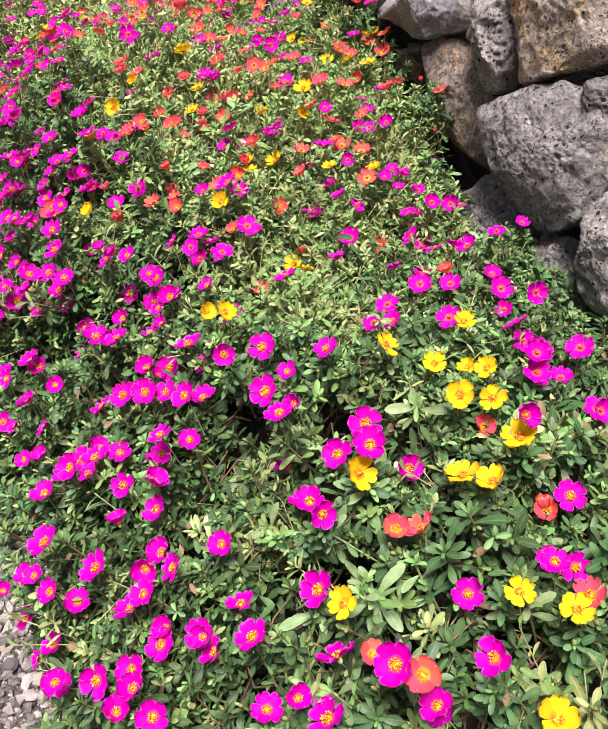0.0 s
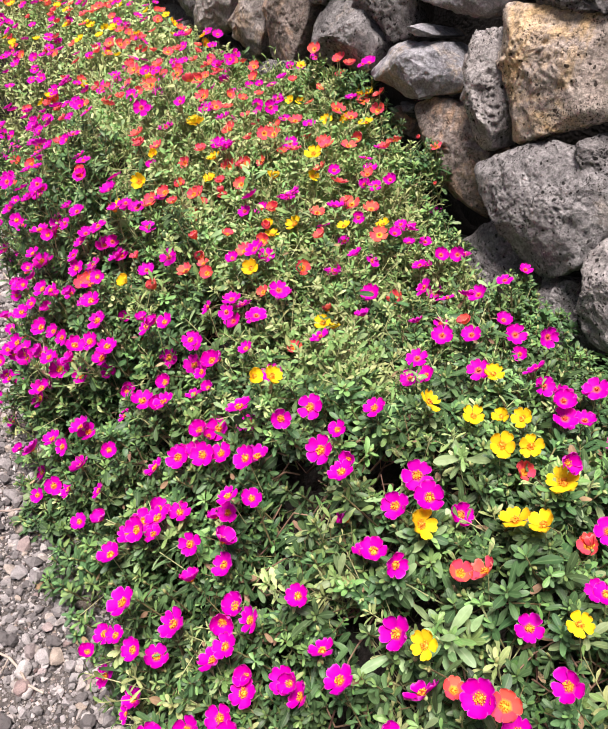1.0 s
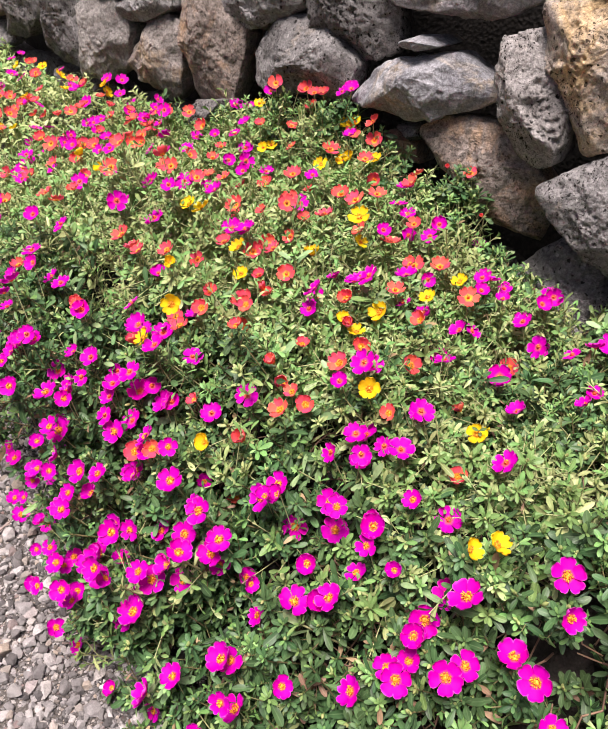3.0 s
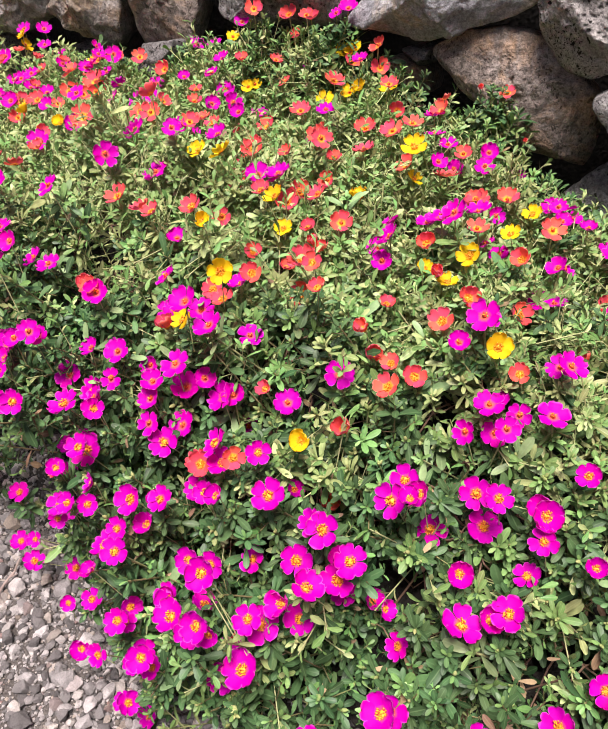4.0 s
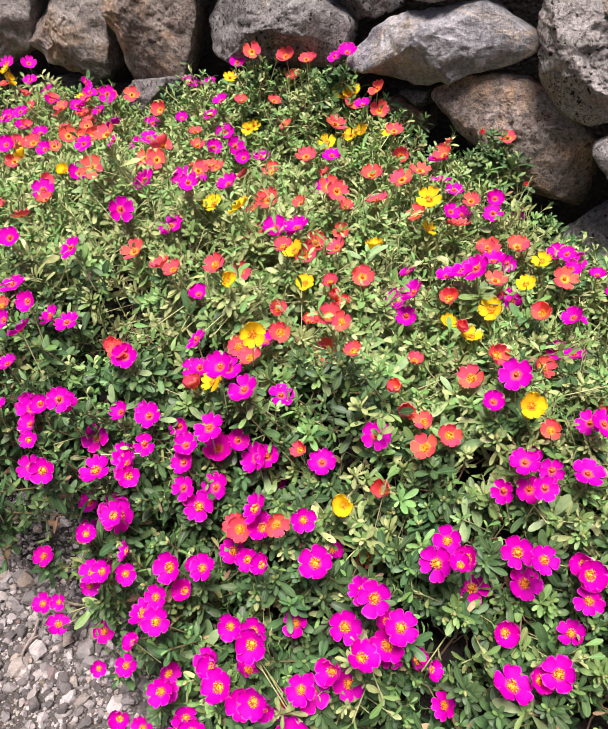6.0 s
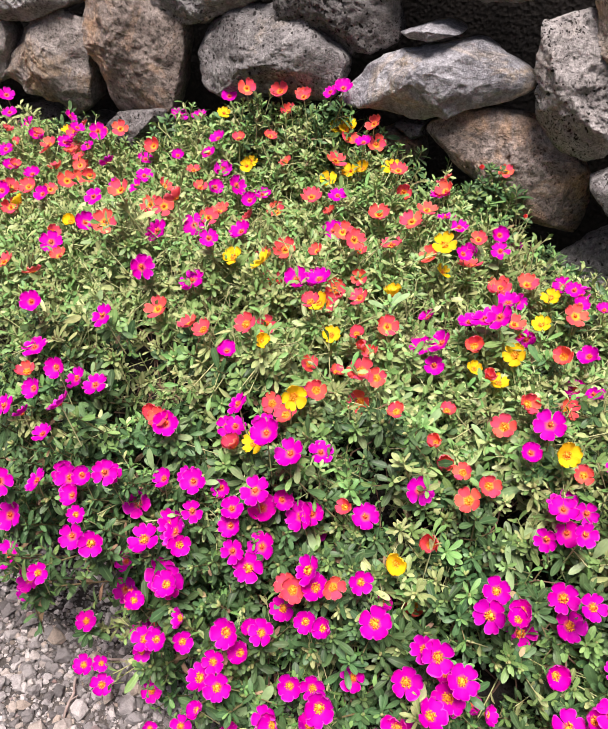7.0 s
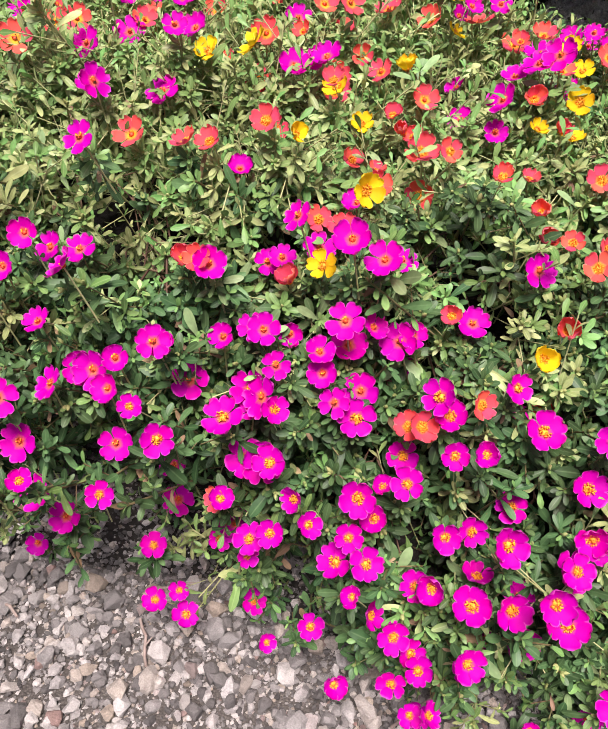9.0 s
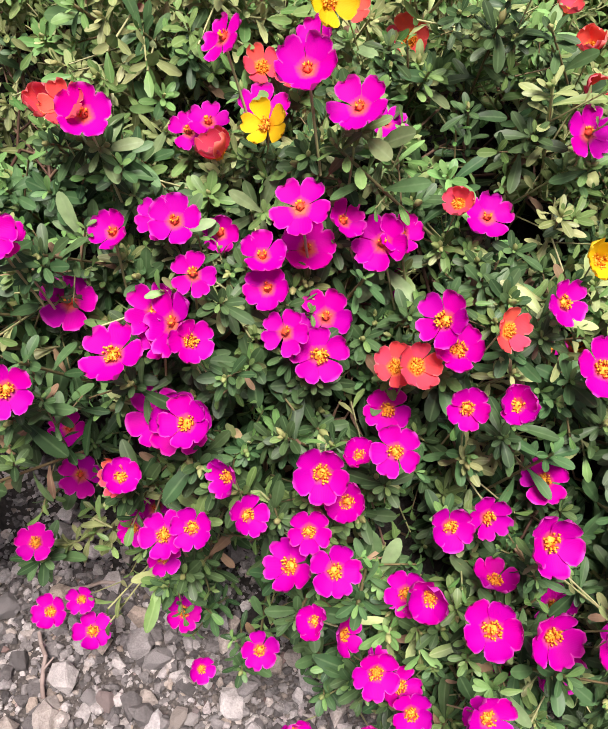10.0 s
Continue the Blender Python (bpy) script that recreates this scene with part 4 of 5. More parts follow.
YELLOW_A = [
    (-1.075, 0.628, 0.348), (-1.042, 0.903, 0.400), (-0.916, 0.675, 0.360), (-0.744, 0.670, 0.352), (-0.423, 0.636, 0.378),
    (-0.296, 0.595, 0.394), (-0.257, 0.901, 0.458), (-0.196, 0.873, 0.404), (-0.187, 0.845, 0.407), (-0.090, 0.948, 0.449),
    (-0.073, 0.943, 0.455), (-0.072, 0.943, 0.457), (-0.062, 0.855, 0.407), (-0.054, 0.585, 0.408), (-0.041, 0.885, 0.413),
    (-0.017, 0.872, 0.423), (-0.011, 0.572, 0.419), (0.018, 0.887, 0.428), (0.036, 0.483, 0.386), (0.055, 0.577, 0.384),
    (0.064, 0.417, 0.318), (0.077, 0.561, 0.360), (0.091, 0.443, 0.366), (0.110, 0.656, 0.368), (0.149, 0.700, 0.422),
    (0.150, 0.704, 0.386), (0.223, 0.380, 0.276), (0.223, 0.592, 0.345), (0.252, 0.584, 0.342), (0.258, 0.617, 0.359),
    (0.270, 0.769, 0.352), (0.271, 0.695, 0.356)
]
YELLOW_B = [
    (0.330, 0.514, 0.337), (0.424, 0.594, 0.287), (0.430, 0.573, 0.302), (0.511, 0.432, 0.306), (0.527, 0.445, 0.314),
    (0.661, 0.633, 0.369), (0.675, 0.534, 0.367), (0.702, 0.572, 0.360), (0.704, 0.613, 0.350), (0.737, 0.598, 0.378),
    (0.751, 0.561, 0.367), (0.763, 0.588, 0.368), (0.776, 0.457, 0.330), (0.820, 0.519, 0.353), (0.821, 0.561, 0.383),
    (0.838, 0.530, 0.362), (0.862, 0.403, 0.309), (0.910, 0.504, 0.340), (0.936, 0.530, 0.343), (0.981, 0.481, 0.321)
]
YELLOW = YELLOW_A + YELLOW_B

HEADS = np.array(MAGENTA + ORANGE + YELLOW)


def swell(x, y):
    """How far the leaves rise above the general lie of the bank where the blooms beside them stand high."""
    over = np.clip(HEADS[:, 2] - canopy(HEADS[:, 0], HEADS[:, 1]), -0.02, 0.06)
    w = np.exp(-((np.asarray(x)[:, None] - HEADS[:, 0]) ** 2 + (np.asarray(y)[:, None] - HEADS[:, 1]) ** 2) / 0.024 ** 2)
    return (w * over).sum(1) / (w.sum(1) + 0.35)


def shoot_mesh(seed, lank=0.0, young=False):
    """A leafy shoot whose tip is at the origin: a rosette on top, leaves down the stem, now and then buds."""
    g = np.random.default_rng(seed)
    h = Heap()
    axis = np.array([[0.0, 0.0, 1.0]])
    length = g.uniform(0.075, 0.10)
    h.add(TUBE, [(0, 0, -length)], axis, [(1.0, 0.3, 0)], length, g.uniform(0.0007, 0.0011), 2)
    turn = g.uniform(0, 6.28)
    size = 1.1
    for k in range(9):
        d = ring(axis, np.array([turn + k * 2.4 + g.normal(0, 0.2)]), np.array([radians(g.uniform(40, 75)) * (0.45 + 0.08 * k)]))
        L = size * g.uniform(0.008, 0.0135) * (0.6 + 0.1 * k)
        h.add(LEAF, [(0, 0, -0.0013 * k)], d, axis + g.normal(0, 0.15, 3), L, L * g.uniform(0.82, 1.08) * (1 - 0.12 * lank), 1 if young or k < 2 else 0)
    for k in range(12):
        down = (0.06 + k * 0.072) * length * (1 + 0.1 * lank)
        d = ring(axis, np.array([turn + 1.3 + k * 2.5 + g.normal(0, 0.3)]), np.array([radians(g.uniform(42, 100))]))
        L = size * (g.uniform(0.011, 0.0195) if g.random() < 0.8 else g.uniform(0.020, 0.027))
        m = 4 if g.random() < 0.03 else 1 if young and g.random() < 0.4 else 0
        h.add(LEAF if k < 7 else LEAF_LIGHT, [(0, 0, -down)], d, axis + g.normal(0, 0.35, 3), L, L * g.uniform(0.68, 0.98) * (1 - 0.12 * lank), m)
    # a side branch
    for k in range(g.integers(1, 3)):
        at = np.array([[0, 0, -length * g.uniform(0.25, 0.7)]])
        d = ring(axis, np.array([g.uniform(0, 6.28)]), np.array([radians(g.uniform(35, 75))]))
        L = g.uniform(0.015, 0.035) * (1 + 0.9 * lank)
        h.add(TUBE, at, d, [(1.0, 0.3, 0)], L, 0.0006, 2)
        for j in range(6):
            e = ring(d, np.array([turn + j * 2.4]), np.array([radians(g.uniform(25, 85))]))
            ll = g.uniform(0.006, 0.012)
            h.add(LEAF if j < 2 else LEAF_LIGHT, at + d * L * (1 - 0.08 * j), e, d, ll, ll * 1.1 * (1 - 0.2 * lank), 1 if j < 3 else 0)
    if lank > 0.5:
        for k in range(2):
            at = np.array([[0, 0, -length * g.uniform(0.3, 0.9)]])
            d = ring(axis, np.array([g.uniform(0, 6.28)]), np.array([radians(g.uniform(15, 55))]))
            L = g.uniform(0.035, 0.075)
            h.add(TUBE, at, d, [(1.0, 0.3, 0)], L, 0.0006, 2)
            for j in range(4):
                e = ring(d, np.array([turn + j * 2.4]), np.array([radians(g.uniform(20, 70))]))
                ll = g.uniform(0.010, 0.017)
                h.add(LEAF_LIGHT, at + d * L * (1 - 0.1 * j), e, d, ll, ll * 0.95, 1 if j < 2 else 0)
    if seed % 5 < 2 or lank > 0.5:
        for k in range(g.integers(1, 4)):
            d = ring(axis, np.array([g.uniform(0, 6.28)]), np.array([radians(g.uniform(5, 45))]))
            L = g.uniform(0.005, 0.0085)
            h.add(BUD, [(0, 0, 0)], d, [(1.0, 0.2, 0)], L, L, 3)
    return h.mesh("shoot", PALE_MATS if lank > 0.5 else FOLIAGE_MATS)


SHOOTS = [shoot_mesh(i) for i in range(26)]
YOUNG = [shoot_mesh(100 + i, 0.2, True) for i in range(10)]
LANKY = [shoot_mesh(200 + i, 1.0, i % 2 == 0) for i in range(12)]


def broad_mesh(seed):
    """A shoot with a few long pale leaves that stand out over the small ones."""
    g = np.random.default_rng(seed)
    h = Heap()
    axis = np.array([[0.0, 0.0, 1.0]])
    h.add(TUBE, [(0, 0, -0.08)], axis, [(1.0, 0.3, 0)], 0.08, 0.0011, 2)
    turn = g.uniform(0, 6.28)
    for k in range(8):
        d = ring(axis, np.array([turn + k * 2.4 + g.normal(0, 0.25)]), np.array([radians(g.uniform(45, 88))]))
        L = g.uniform(0.019, 0.034) * (0.6 if k < 2 else 1.0)
        h.add(LEAF, [(0, 0, 0.002 - 0.004 * k)], d, axis + g.normal(0, 0.25, 3), L, L * g.uniform(0.68, 0.9), 1 if k < 2 else 0)
    for k in range(7):
        d = ring(axis, np.array([turn + 1.0 + k * 2.3]), np.array([radians(g.uniform(20, 70))]))
        L = g.uniform(0.007, 0.012)
        h.add(LEAF, [(0, 0, 0.001)], d, axis, L, L, 1)
    return h.mesh("shoot", [MAT_BROAD, MAT_YOUNG, MAT_GREEN_STEM])


BROAD = [broad_mesh(300 + i) for i in range(6)]


def leaning(x, y, g):
    s = float(smooth(0.12, 0.5, y - edge_y(x)))
    return Vector((g.normal(0, 0.33), -0.75 * (1 - s) - 0.12 + g.normal(0, 0.28), 1.0))


def grow_far(heap, stems, tips):
    n = len(tips)
    axis = unit(np.stack([rng.normal(0, 0.35, n), -0.25 + rng.normal(0, 0.3, n), np.ones(n)], -1))
    stems.add(TUBE, tips - axis * 0.08, axis, np.tile([1.0, 0.3, 0], (n, 1)), 0.08, 0.0010, 2)
    turn = rng.uniform(0, 6.28, n)
    young = rng.random(n) < 0.25
    for k in range(11):
        d = ring(axis, turn + k * 2.4, np.radians(rng.uniform(35, 95, n)))
        L = rng.uniform(0.013, 0.022, n)
        heap.add(LEAF_FAR, tips - axis * (0.005 * k), d, axis + rng.normal(0, 0.25, (n, 3)), L, L, np.where(young, 1, 0))


def scatter(x0, x1, y0, y1, gap):
    """Points about a gap apart in a rectangle of the plan."""
    nx, ny = max(1, round((x1 - x0) / gap)), max(1, round((y1 - y0) / gap))
    X, Y = np.meshgrid(x0 + (np.arange(nx) + 0.5) * (x1 - x0) / nx, y0 + (np.arange(ny) + 0.5) * (y1 - y0) / ny)
    return X.ravel() + rng.uniform(-gap, gap, X.size) * 0.55, Y.ravel() + rng.uniform(-gap, gap, Y.size) * 0.55


def plant(x0, x1, y0, y1, gap, fine):
    X, Y = scatter(x0, x1, y0, y1, gap)
    ok = (Y > edge_y(X) - 0.014 + 0.022 * smooth(0.15, 0.0, X) + 0.028 * np.exp(-((X + 0.06) / 0.17) ** 2) + 0.02 * np.sin(X * 47) * np.sin(X * 19)) & (Y < 0.955 + 0.02 * np.sin(X * 31))
    gaps = np.array([noise.noise((x * 9, y * 9, 3.3)) for x, y in zip(X, Y)])
    ok &= rng.random(len(X)) < 1.0 - (0.42 - 0.15 * smooth(0.42, 0.55, Y)) * (0.35 + 0.65 * smooth(-0.08, 0.12, X)) * smooth(0.02, 0.35, gaps)
    X, Y, gaps = X[ok], Y[ok], gaps[ok]
    if len(X) < 3:
        return
    lift = -0.012 + 0.009 * smooth(0.45, 0.6, Y) - (0.065 - 0.040 * smooth(0.42, 0.55, Y)) * smooth(0.0, 0.4, gaps) + rng.normal(0, 0.007, len(X)) - 0.028 * (rng.random(len(X)) < 0.25)
    if fine:
        lift = lift + swell(X, Y)
    tips = np.stack([X, Y, np.maximum(canopy(X, Y) * smooth(-0.05, 0.03, Y - edge_y(X)) + lift, 0.018 + rng.uniform(0, 0.025, len(X)))], -1)
    base = new("flowering_plant")
    base.location = (float(X.mean()), float(Y.mean()), float(max(0.0, canopy(X.mean(), Y.mean()) - 0.115)))
    tagged(base, "low fleshy-leaved green plant on banked soil, in flower", "plant", "plants of the flower bed")
    if not fine:
        heap = Heap()
        stems = Heap()
        grow_far(heap, stems, tips)
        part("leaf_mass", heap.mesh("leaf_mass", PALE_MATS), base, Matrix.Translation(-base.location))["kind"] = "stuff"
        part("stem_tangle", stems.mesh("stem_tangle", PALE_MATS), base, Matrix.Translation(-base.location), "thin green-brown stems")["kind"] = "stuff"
        return
    # blooms on the front slope and against the wall each sit on a shoot of their own
    own = HEADS[(HEADS[:, 0] >= x0) & (HEADS[:, 0] < x1) & (HEADS[:, 1] >= y0) & (HEADS[:, 1] < y1) & (HEADS[:, 1] > edge_y(HEADS[:, 0]) - 0.012 - overhang(HEADS[:, 0]) * HEADS[:, 2]) & ((HEADS[:, 1] < edge_y(HEADS[:, 0]) + 0.05) | (HEADS[:, 1] > 0.82))]
    tips = np.concatenate([tips] + [own + rng.uniform(-1, 1, own.shape) * [0.014, 0.010, 0.004] - [0, -0.006, 0.012 + 0.016 * k] for k in range(2)])
    high = own[own[:, 1] > 0.80]
    tips = np.concatenate([tips] + [high + rng.uniform(-1, 1, high.shape) * [0.035, 0.016, 0.008] - [0, -0.004, 0.018 + 0.006 * k] for k in range(5)])
    rest = HEADS[(HEADS[:, 0] >= x0) & (HEADS[:, 0] < x1) & (HEADS[:, 1] >= y0) & (HEADS[:, 1] < y1) & (HEADS[:, 1] >= edge_y(HEADS[:, 0]) + 0.05) & (HEADS[:, 1] <= 0.82)]
    tips = np.concatenate([tips] + [rest + rng.uniform(-1, 1, rest.shape) * [0.012, 0.008, 0.004] - [0, -0.006, 0.014 + 0.010 * k] for k in range(2)])
    # the front face of the bank is leafy from the top down to the gravel
    if y0 < 0.3:
        n = 50 + int(40 * smooth(0.12, -0.02, x0 + 0.1))
        fx = rng.uniform(x0, x1, n)
        back = 0.030 + 0.018 * smooth(0.14, -0.02, fx) + 0.042 * np.exp(-((fx + 0.06) / 0.17) ** 2) + rng.random(n) ** 1.2 * 0.080
        top = np.maximum(canopy(fx, edge_y(fx) + back) - 0.03, 0.03 + overhang(fx) * 0.55)
        fz = 0.02 + rng.random(n) * (top - 0.02)
        tips = np.concatenate([tips, np.stack([fx, edge_y(fx) + back - 0.006 - overhang(fx) * fz, fz], -1)])
    for tip in tips:
        # a shoot keeps below the blooms beside it
        for dx, dy, rise in ((0, 0, -0.013), (0, -0.015, -0.006), (0.009, -0.009, -0.007), (0.019, -0.019, -0.002), (0.004, -0.030, 0.004), (0.029, -0.029, 0.003)):
            d = np.hypot(HEADS[:, 0] + dx - tip[0], HEADS[:, 1] + dy - tip[1])
            near = (d < 0.014) & (tip[2] > HEADS[:, 2] + rise) & (tip[2] < HEADS[:, 2] + rise + 0.035)
            if near.any():
                tip[2] = HEADS[near, 2].min() + rise - rng.uniform(0.0, 0.008)
        lank = float(smooth(0.40, 0.54, tip[1]) * smooth(0.60, 0.10, tip[0]) * smooth(0.95, 0.84, tip[1])) + 0.8 * math.exp(-((tip[0] - 0.50) / 0.10) ** 2 - ((tip[1] - 0.56) / 0.08) ** 2)
        pool = LANKY if rng.random() < 0.9 * lank + 0.12 else YOUNG if rng.random() < 0.16 + 0.3 * lank else SHOOTS
        broad = 0.20 * math.exp(-((tip[0] - 0.86) / 0.14) ** 2 - ((tip[1] - 0.48) / 0.12) ** 2) + 0.16 * math.exp(-((tip[0] - 0.16) / 0.18) ** 2 - ((tip[1] - 0.54) / 0.10) ** 2) + 0.015
        if rng.random() < broad:
            pool = BROAD
        turn = leaning(tip[0], tip[1], rng).to_track_quat("Z", "Y").to_matrix().to_4x4()
        m = Matrix.Translation(Vector(tip) - base.location) @ turn @ Matrix.Rotation(rng.uniform(0, 6.28), 4, "Z") @ Matrix.Scale(rng.uniform(0.70, 1.05), 4)
        part("shoot", pool[rng.integers(len(pool))], base, m)


for x0 in np.arange(-0.66, 1.05, 0.19):
    plant(x0, x0 + 0.19, 0.17, 0.42, 0.0172, True)
    for k in range(3):
        plant(x0, x0 + 0.19, 0.42 + k * 0.18, 0.60 + k * 0.18, 0.0186, True)
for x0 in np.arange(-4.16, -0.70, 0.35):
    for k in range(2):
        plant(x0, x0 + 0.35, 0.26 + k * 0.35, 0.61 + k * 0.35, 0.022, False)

# bare reddish stems that creep over the soil under the leaves
heap = Heap()
n = 1000
sx = rng.uniform(-0.65, 1.05, n)
sy = edge_y(sx) + 0.13 + rng.random(n) * 0.56
ang = rng.uniform(0, 6.28, n)
for k in range(4):
    z = np.maximum(0.004, canopy(sx, sy) - 0.10) + rng.uniform(0.0, 0.05, n)
    ex, ey = sx + np.cos(ang) * 0.02, sy + np.sin(ang) * 0.02
    ez = np.maximum(0.004, canopy(ex, ey) - 0.10) + rng.uniform(0.0, 0.05, n)
    at, to = np.stack([sx, sy, z if k == 0 else last], -1), np.stack([ex, ey, ez], -1)
    heap.add(TUBE, at, to - at, np.tile([0.1, 0.2, 1.0], (n, 1)), np.linalg.norm(to - at, axis=1), rng.uniform(0.0006, 0.0012, n), 0)
    sx, sy, last, ang = ex, ey, ez, ang + rng.normal(0, 0.5, n)
tagged(new("creeping_stems", heap.mesh("creeping_stems", [MAT_CREEPER])), "reddish-brown bare stems creeping under the leaves", "stems", kind="stuff")


def twig(x, y, length, turn, r):
    """A dry stick on the gravel, with a kink and a side shoot."""
    h = Heap()
    pts = [np.array([0, 0, 0.0])]
    for k in range(5):
        pts.append(pts[-1] + np.array([length / 5, r.uniform(-0.12, 0.12) * length / 2, r.uniform(-0.001, 0.001)]))
    for a, b2 in zip(pts, pts[1:]):
        h.add(tube_shape(6, 1.0, 0.9), [a], [b2 - a], [(0, 0.1, 1)], np.linalg.norm(b2 - a) * 1.04, 0.0016, 0)
    h.add(tube_shape(5, 0.7, 0.4), [pts[2]], [(0.5, r.choice((-1, 1)) * 0.8, 0.2)], [(0, 0.1, 1)], length * 0.22, 0.0014, 0)
    ob = new("twig", h.mesh("twig", [MAT_TWIG]))
    ob.matrix_world = pose(x, y, 0.011, 0, 0, turn)
    tagged(ob, "dry pale brown twig lying on the gravel", "twig", "twigs on the path")


r5 = random.Random(9)
for x, y, length, turn in ((-0.075, 0.235, 0.045, 118), (0.52, 0.12, 0.10, 25), (-0.10, 0.30, 0.05, 20), (-0.27, 0.30, 0.07, -25), (0.14, 0.215, 0.07, 30), (0.33, 0.17, 0.04, 80), (-0.33, 0.30, 0.06, 10)):
    twig(x, y, length, turn, r5)

# ---- flowers ----

def petal_mesh(kind, variant):
    """One petal: broad, notched at the tip, ruffled and cupped."""
    r = random.Random(variant * 7 + len(kind))
    nv = 5
    wide = r.uniform(0.92, 1.04) * {"magenta": 0.97, "orange": 0.90, "yellow": 0.88}[kind]
    steps = [(u, h * wide) for u, h in ((0.0, 0.07), (0.28, 0.25), (0.52, 0.42), (0.74, 0.475), (0.91, 0.40), (1.0, 0.19))]
    notch = r.choice((0.20, 0.15, 0.09, 0.02))
    nu = len(steps)
    v, uv, q = [], [], []
    cup = {"magenta": 0.16, "orange": 0.36, "yellow": 0.26}[kind] * r.uniform(0.7, 1.3)
    for i, (u, half) in enumerate(steps):
        for k in range(nv):
            s = k / (nv - 1) * 2 - 1
            x = u - (notch * (1 - abs(s)) ** 1.5 if i == nu - 1 else 0) - 0.05 * s * s * u
            z = cup * u * u * 0.8 + 0.12 * s * s * u - 0.05 * (1 - abs(s)) * u + r.uniform(-0.02, 0.02) * u + 0.05 * math.sin(4 * s + variant) * u * u
            v.append((0.05 + x, s * half * (1 + r.uniform(-0.05, 0.05)), z))
            uv.append((u, k / (nv - 1)))
    for i in range(nu - 1):
        for k in range(nv - 1):
            a = i * nv + k
            q.append((a, a + nv, a + nv + 1, a + 1))
    return mesh_from("petal", v, q, [PETAL_MAT[kind]], uv)


def grain_shape():
    v = np.array([(0, 0.02, 0), (0, -0.01, 0.02), (0, -0.01, -0.02), (0.5, 0.3, 0), (0.5, -0.15, 0.26), (0.5, -0.15, -0.26), (1, 0.02, 0), (1, -0.01, 0.02), (1, -0.01, -0.02)])
    q = np.array([(i * 3 + k, i * 3 + (k + 1) % 3, i * 3 + 3 + (k + 1) % 3, i * 3 + 3 + k) for i in range(2) for k in range(3)])
    return v, q, v[:, :2] * 0 + 0.3


GRAIN = grain_shape()


def stamen_mesh(seed):
    """A tuft of red filaments tipped with yellow anthers, on a small green calyx."""
    g = np.random.default_rng(seed)
    h = Heap()
    n = 30
    rad, ang = 0.25 * np.sqrt(g.random(n)), g.uniform(0, 6.28, n)
    d = np.stack([np.cos(ang) * rad * 2.2, np.sin(ang) * rad * 2.2, np.full(n, 0.6)], -1)
    root = np.stack([np.cos(ang) * rad * 0.5, np.sin(ang) * rad * 0.5, np.zeros(n)], -1)
    L = g.uniform(0.16, 0.27, n)
    h.add(tube_shape(3), root, d, np.tile([1.0, 0.1, 0], (n, 1)), L, 0.014, 0)
    h.add(GRAIN, root + unit(d) * L[:, None] * 0.9, d + g.normal(0, 0.3, (n, 3)), np.tile([1.0, 0.1, 0], (n, 1)), 0.105, 0.20, 1)
    h.add(BUD, [(0, 0, 0.0)], [(0, 0, 1)], [(1, 0, 0)], 0.14, 0.75, 1)
    h.add(BUD, [(0, 0, -0.28)], [(0, 0, 1)], [(1, 0, 0)], 0.34, 0.55, 2)
    return h.mesh("stamens", [MAT_FILAMENT, MAT_ANTHER, MAT_BUD])


PETALS = {k: [petal_mesh(k, i) for i in range(5)] for k in ("magenta", "orange", "yellow")}
STAMENS = [stamen_mesh(i) for i in range(3)]
hs = Heap()
hs.add(tube_shape(4, 1.0, 0.8), [(0, 0, 0)], [(0, 0, 1)], [(1, 0, 0)], 1.0, 1.0, 0)
STALK = hs.mesh("stalk", [MAT_GREEN_STEM])
FLOWER_LABEL = {"magenta": "open magenta purslane flower with yellow stamens", "orange": "cupped coral-orange purslane flower with yellow throat",
                "yellow": "bright yellow purslane flower, wide open"}


def facing(x, y, r):
    """Which way a bloom looks: outward over the front slope, up on the top of the bank."""
    s = float(np.clip((y - edge_y(x)) / 0.55, 0, 1))
    wild = 2.0 if r.random() < 0.3 else 1.0
    return Vector((r.gauss(0.05, 0.30) * wild, -0.78 + 0.36 * s + r.gauss(0, 0.27) * wild, 1.0 - 0.1 * s)).normalized()


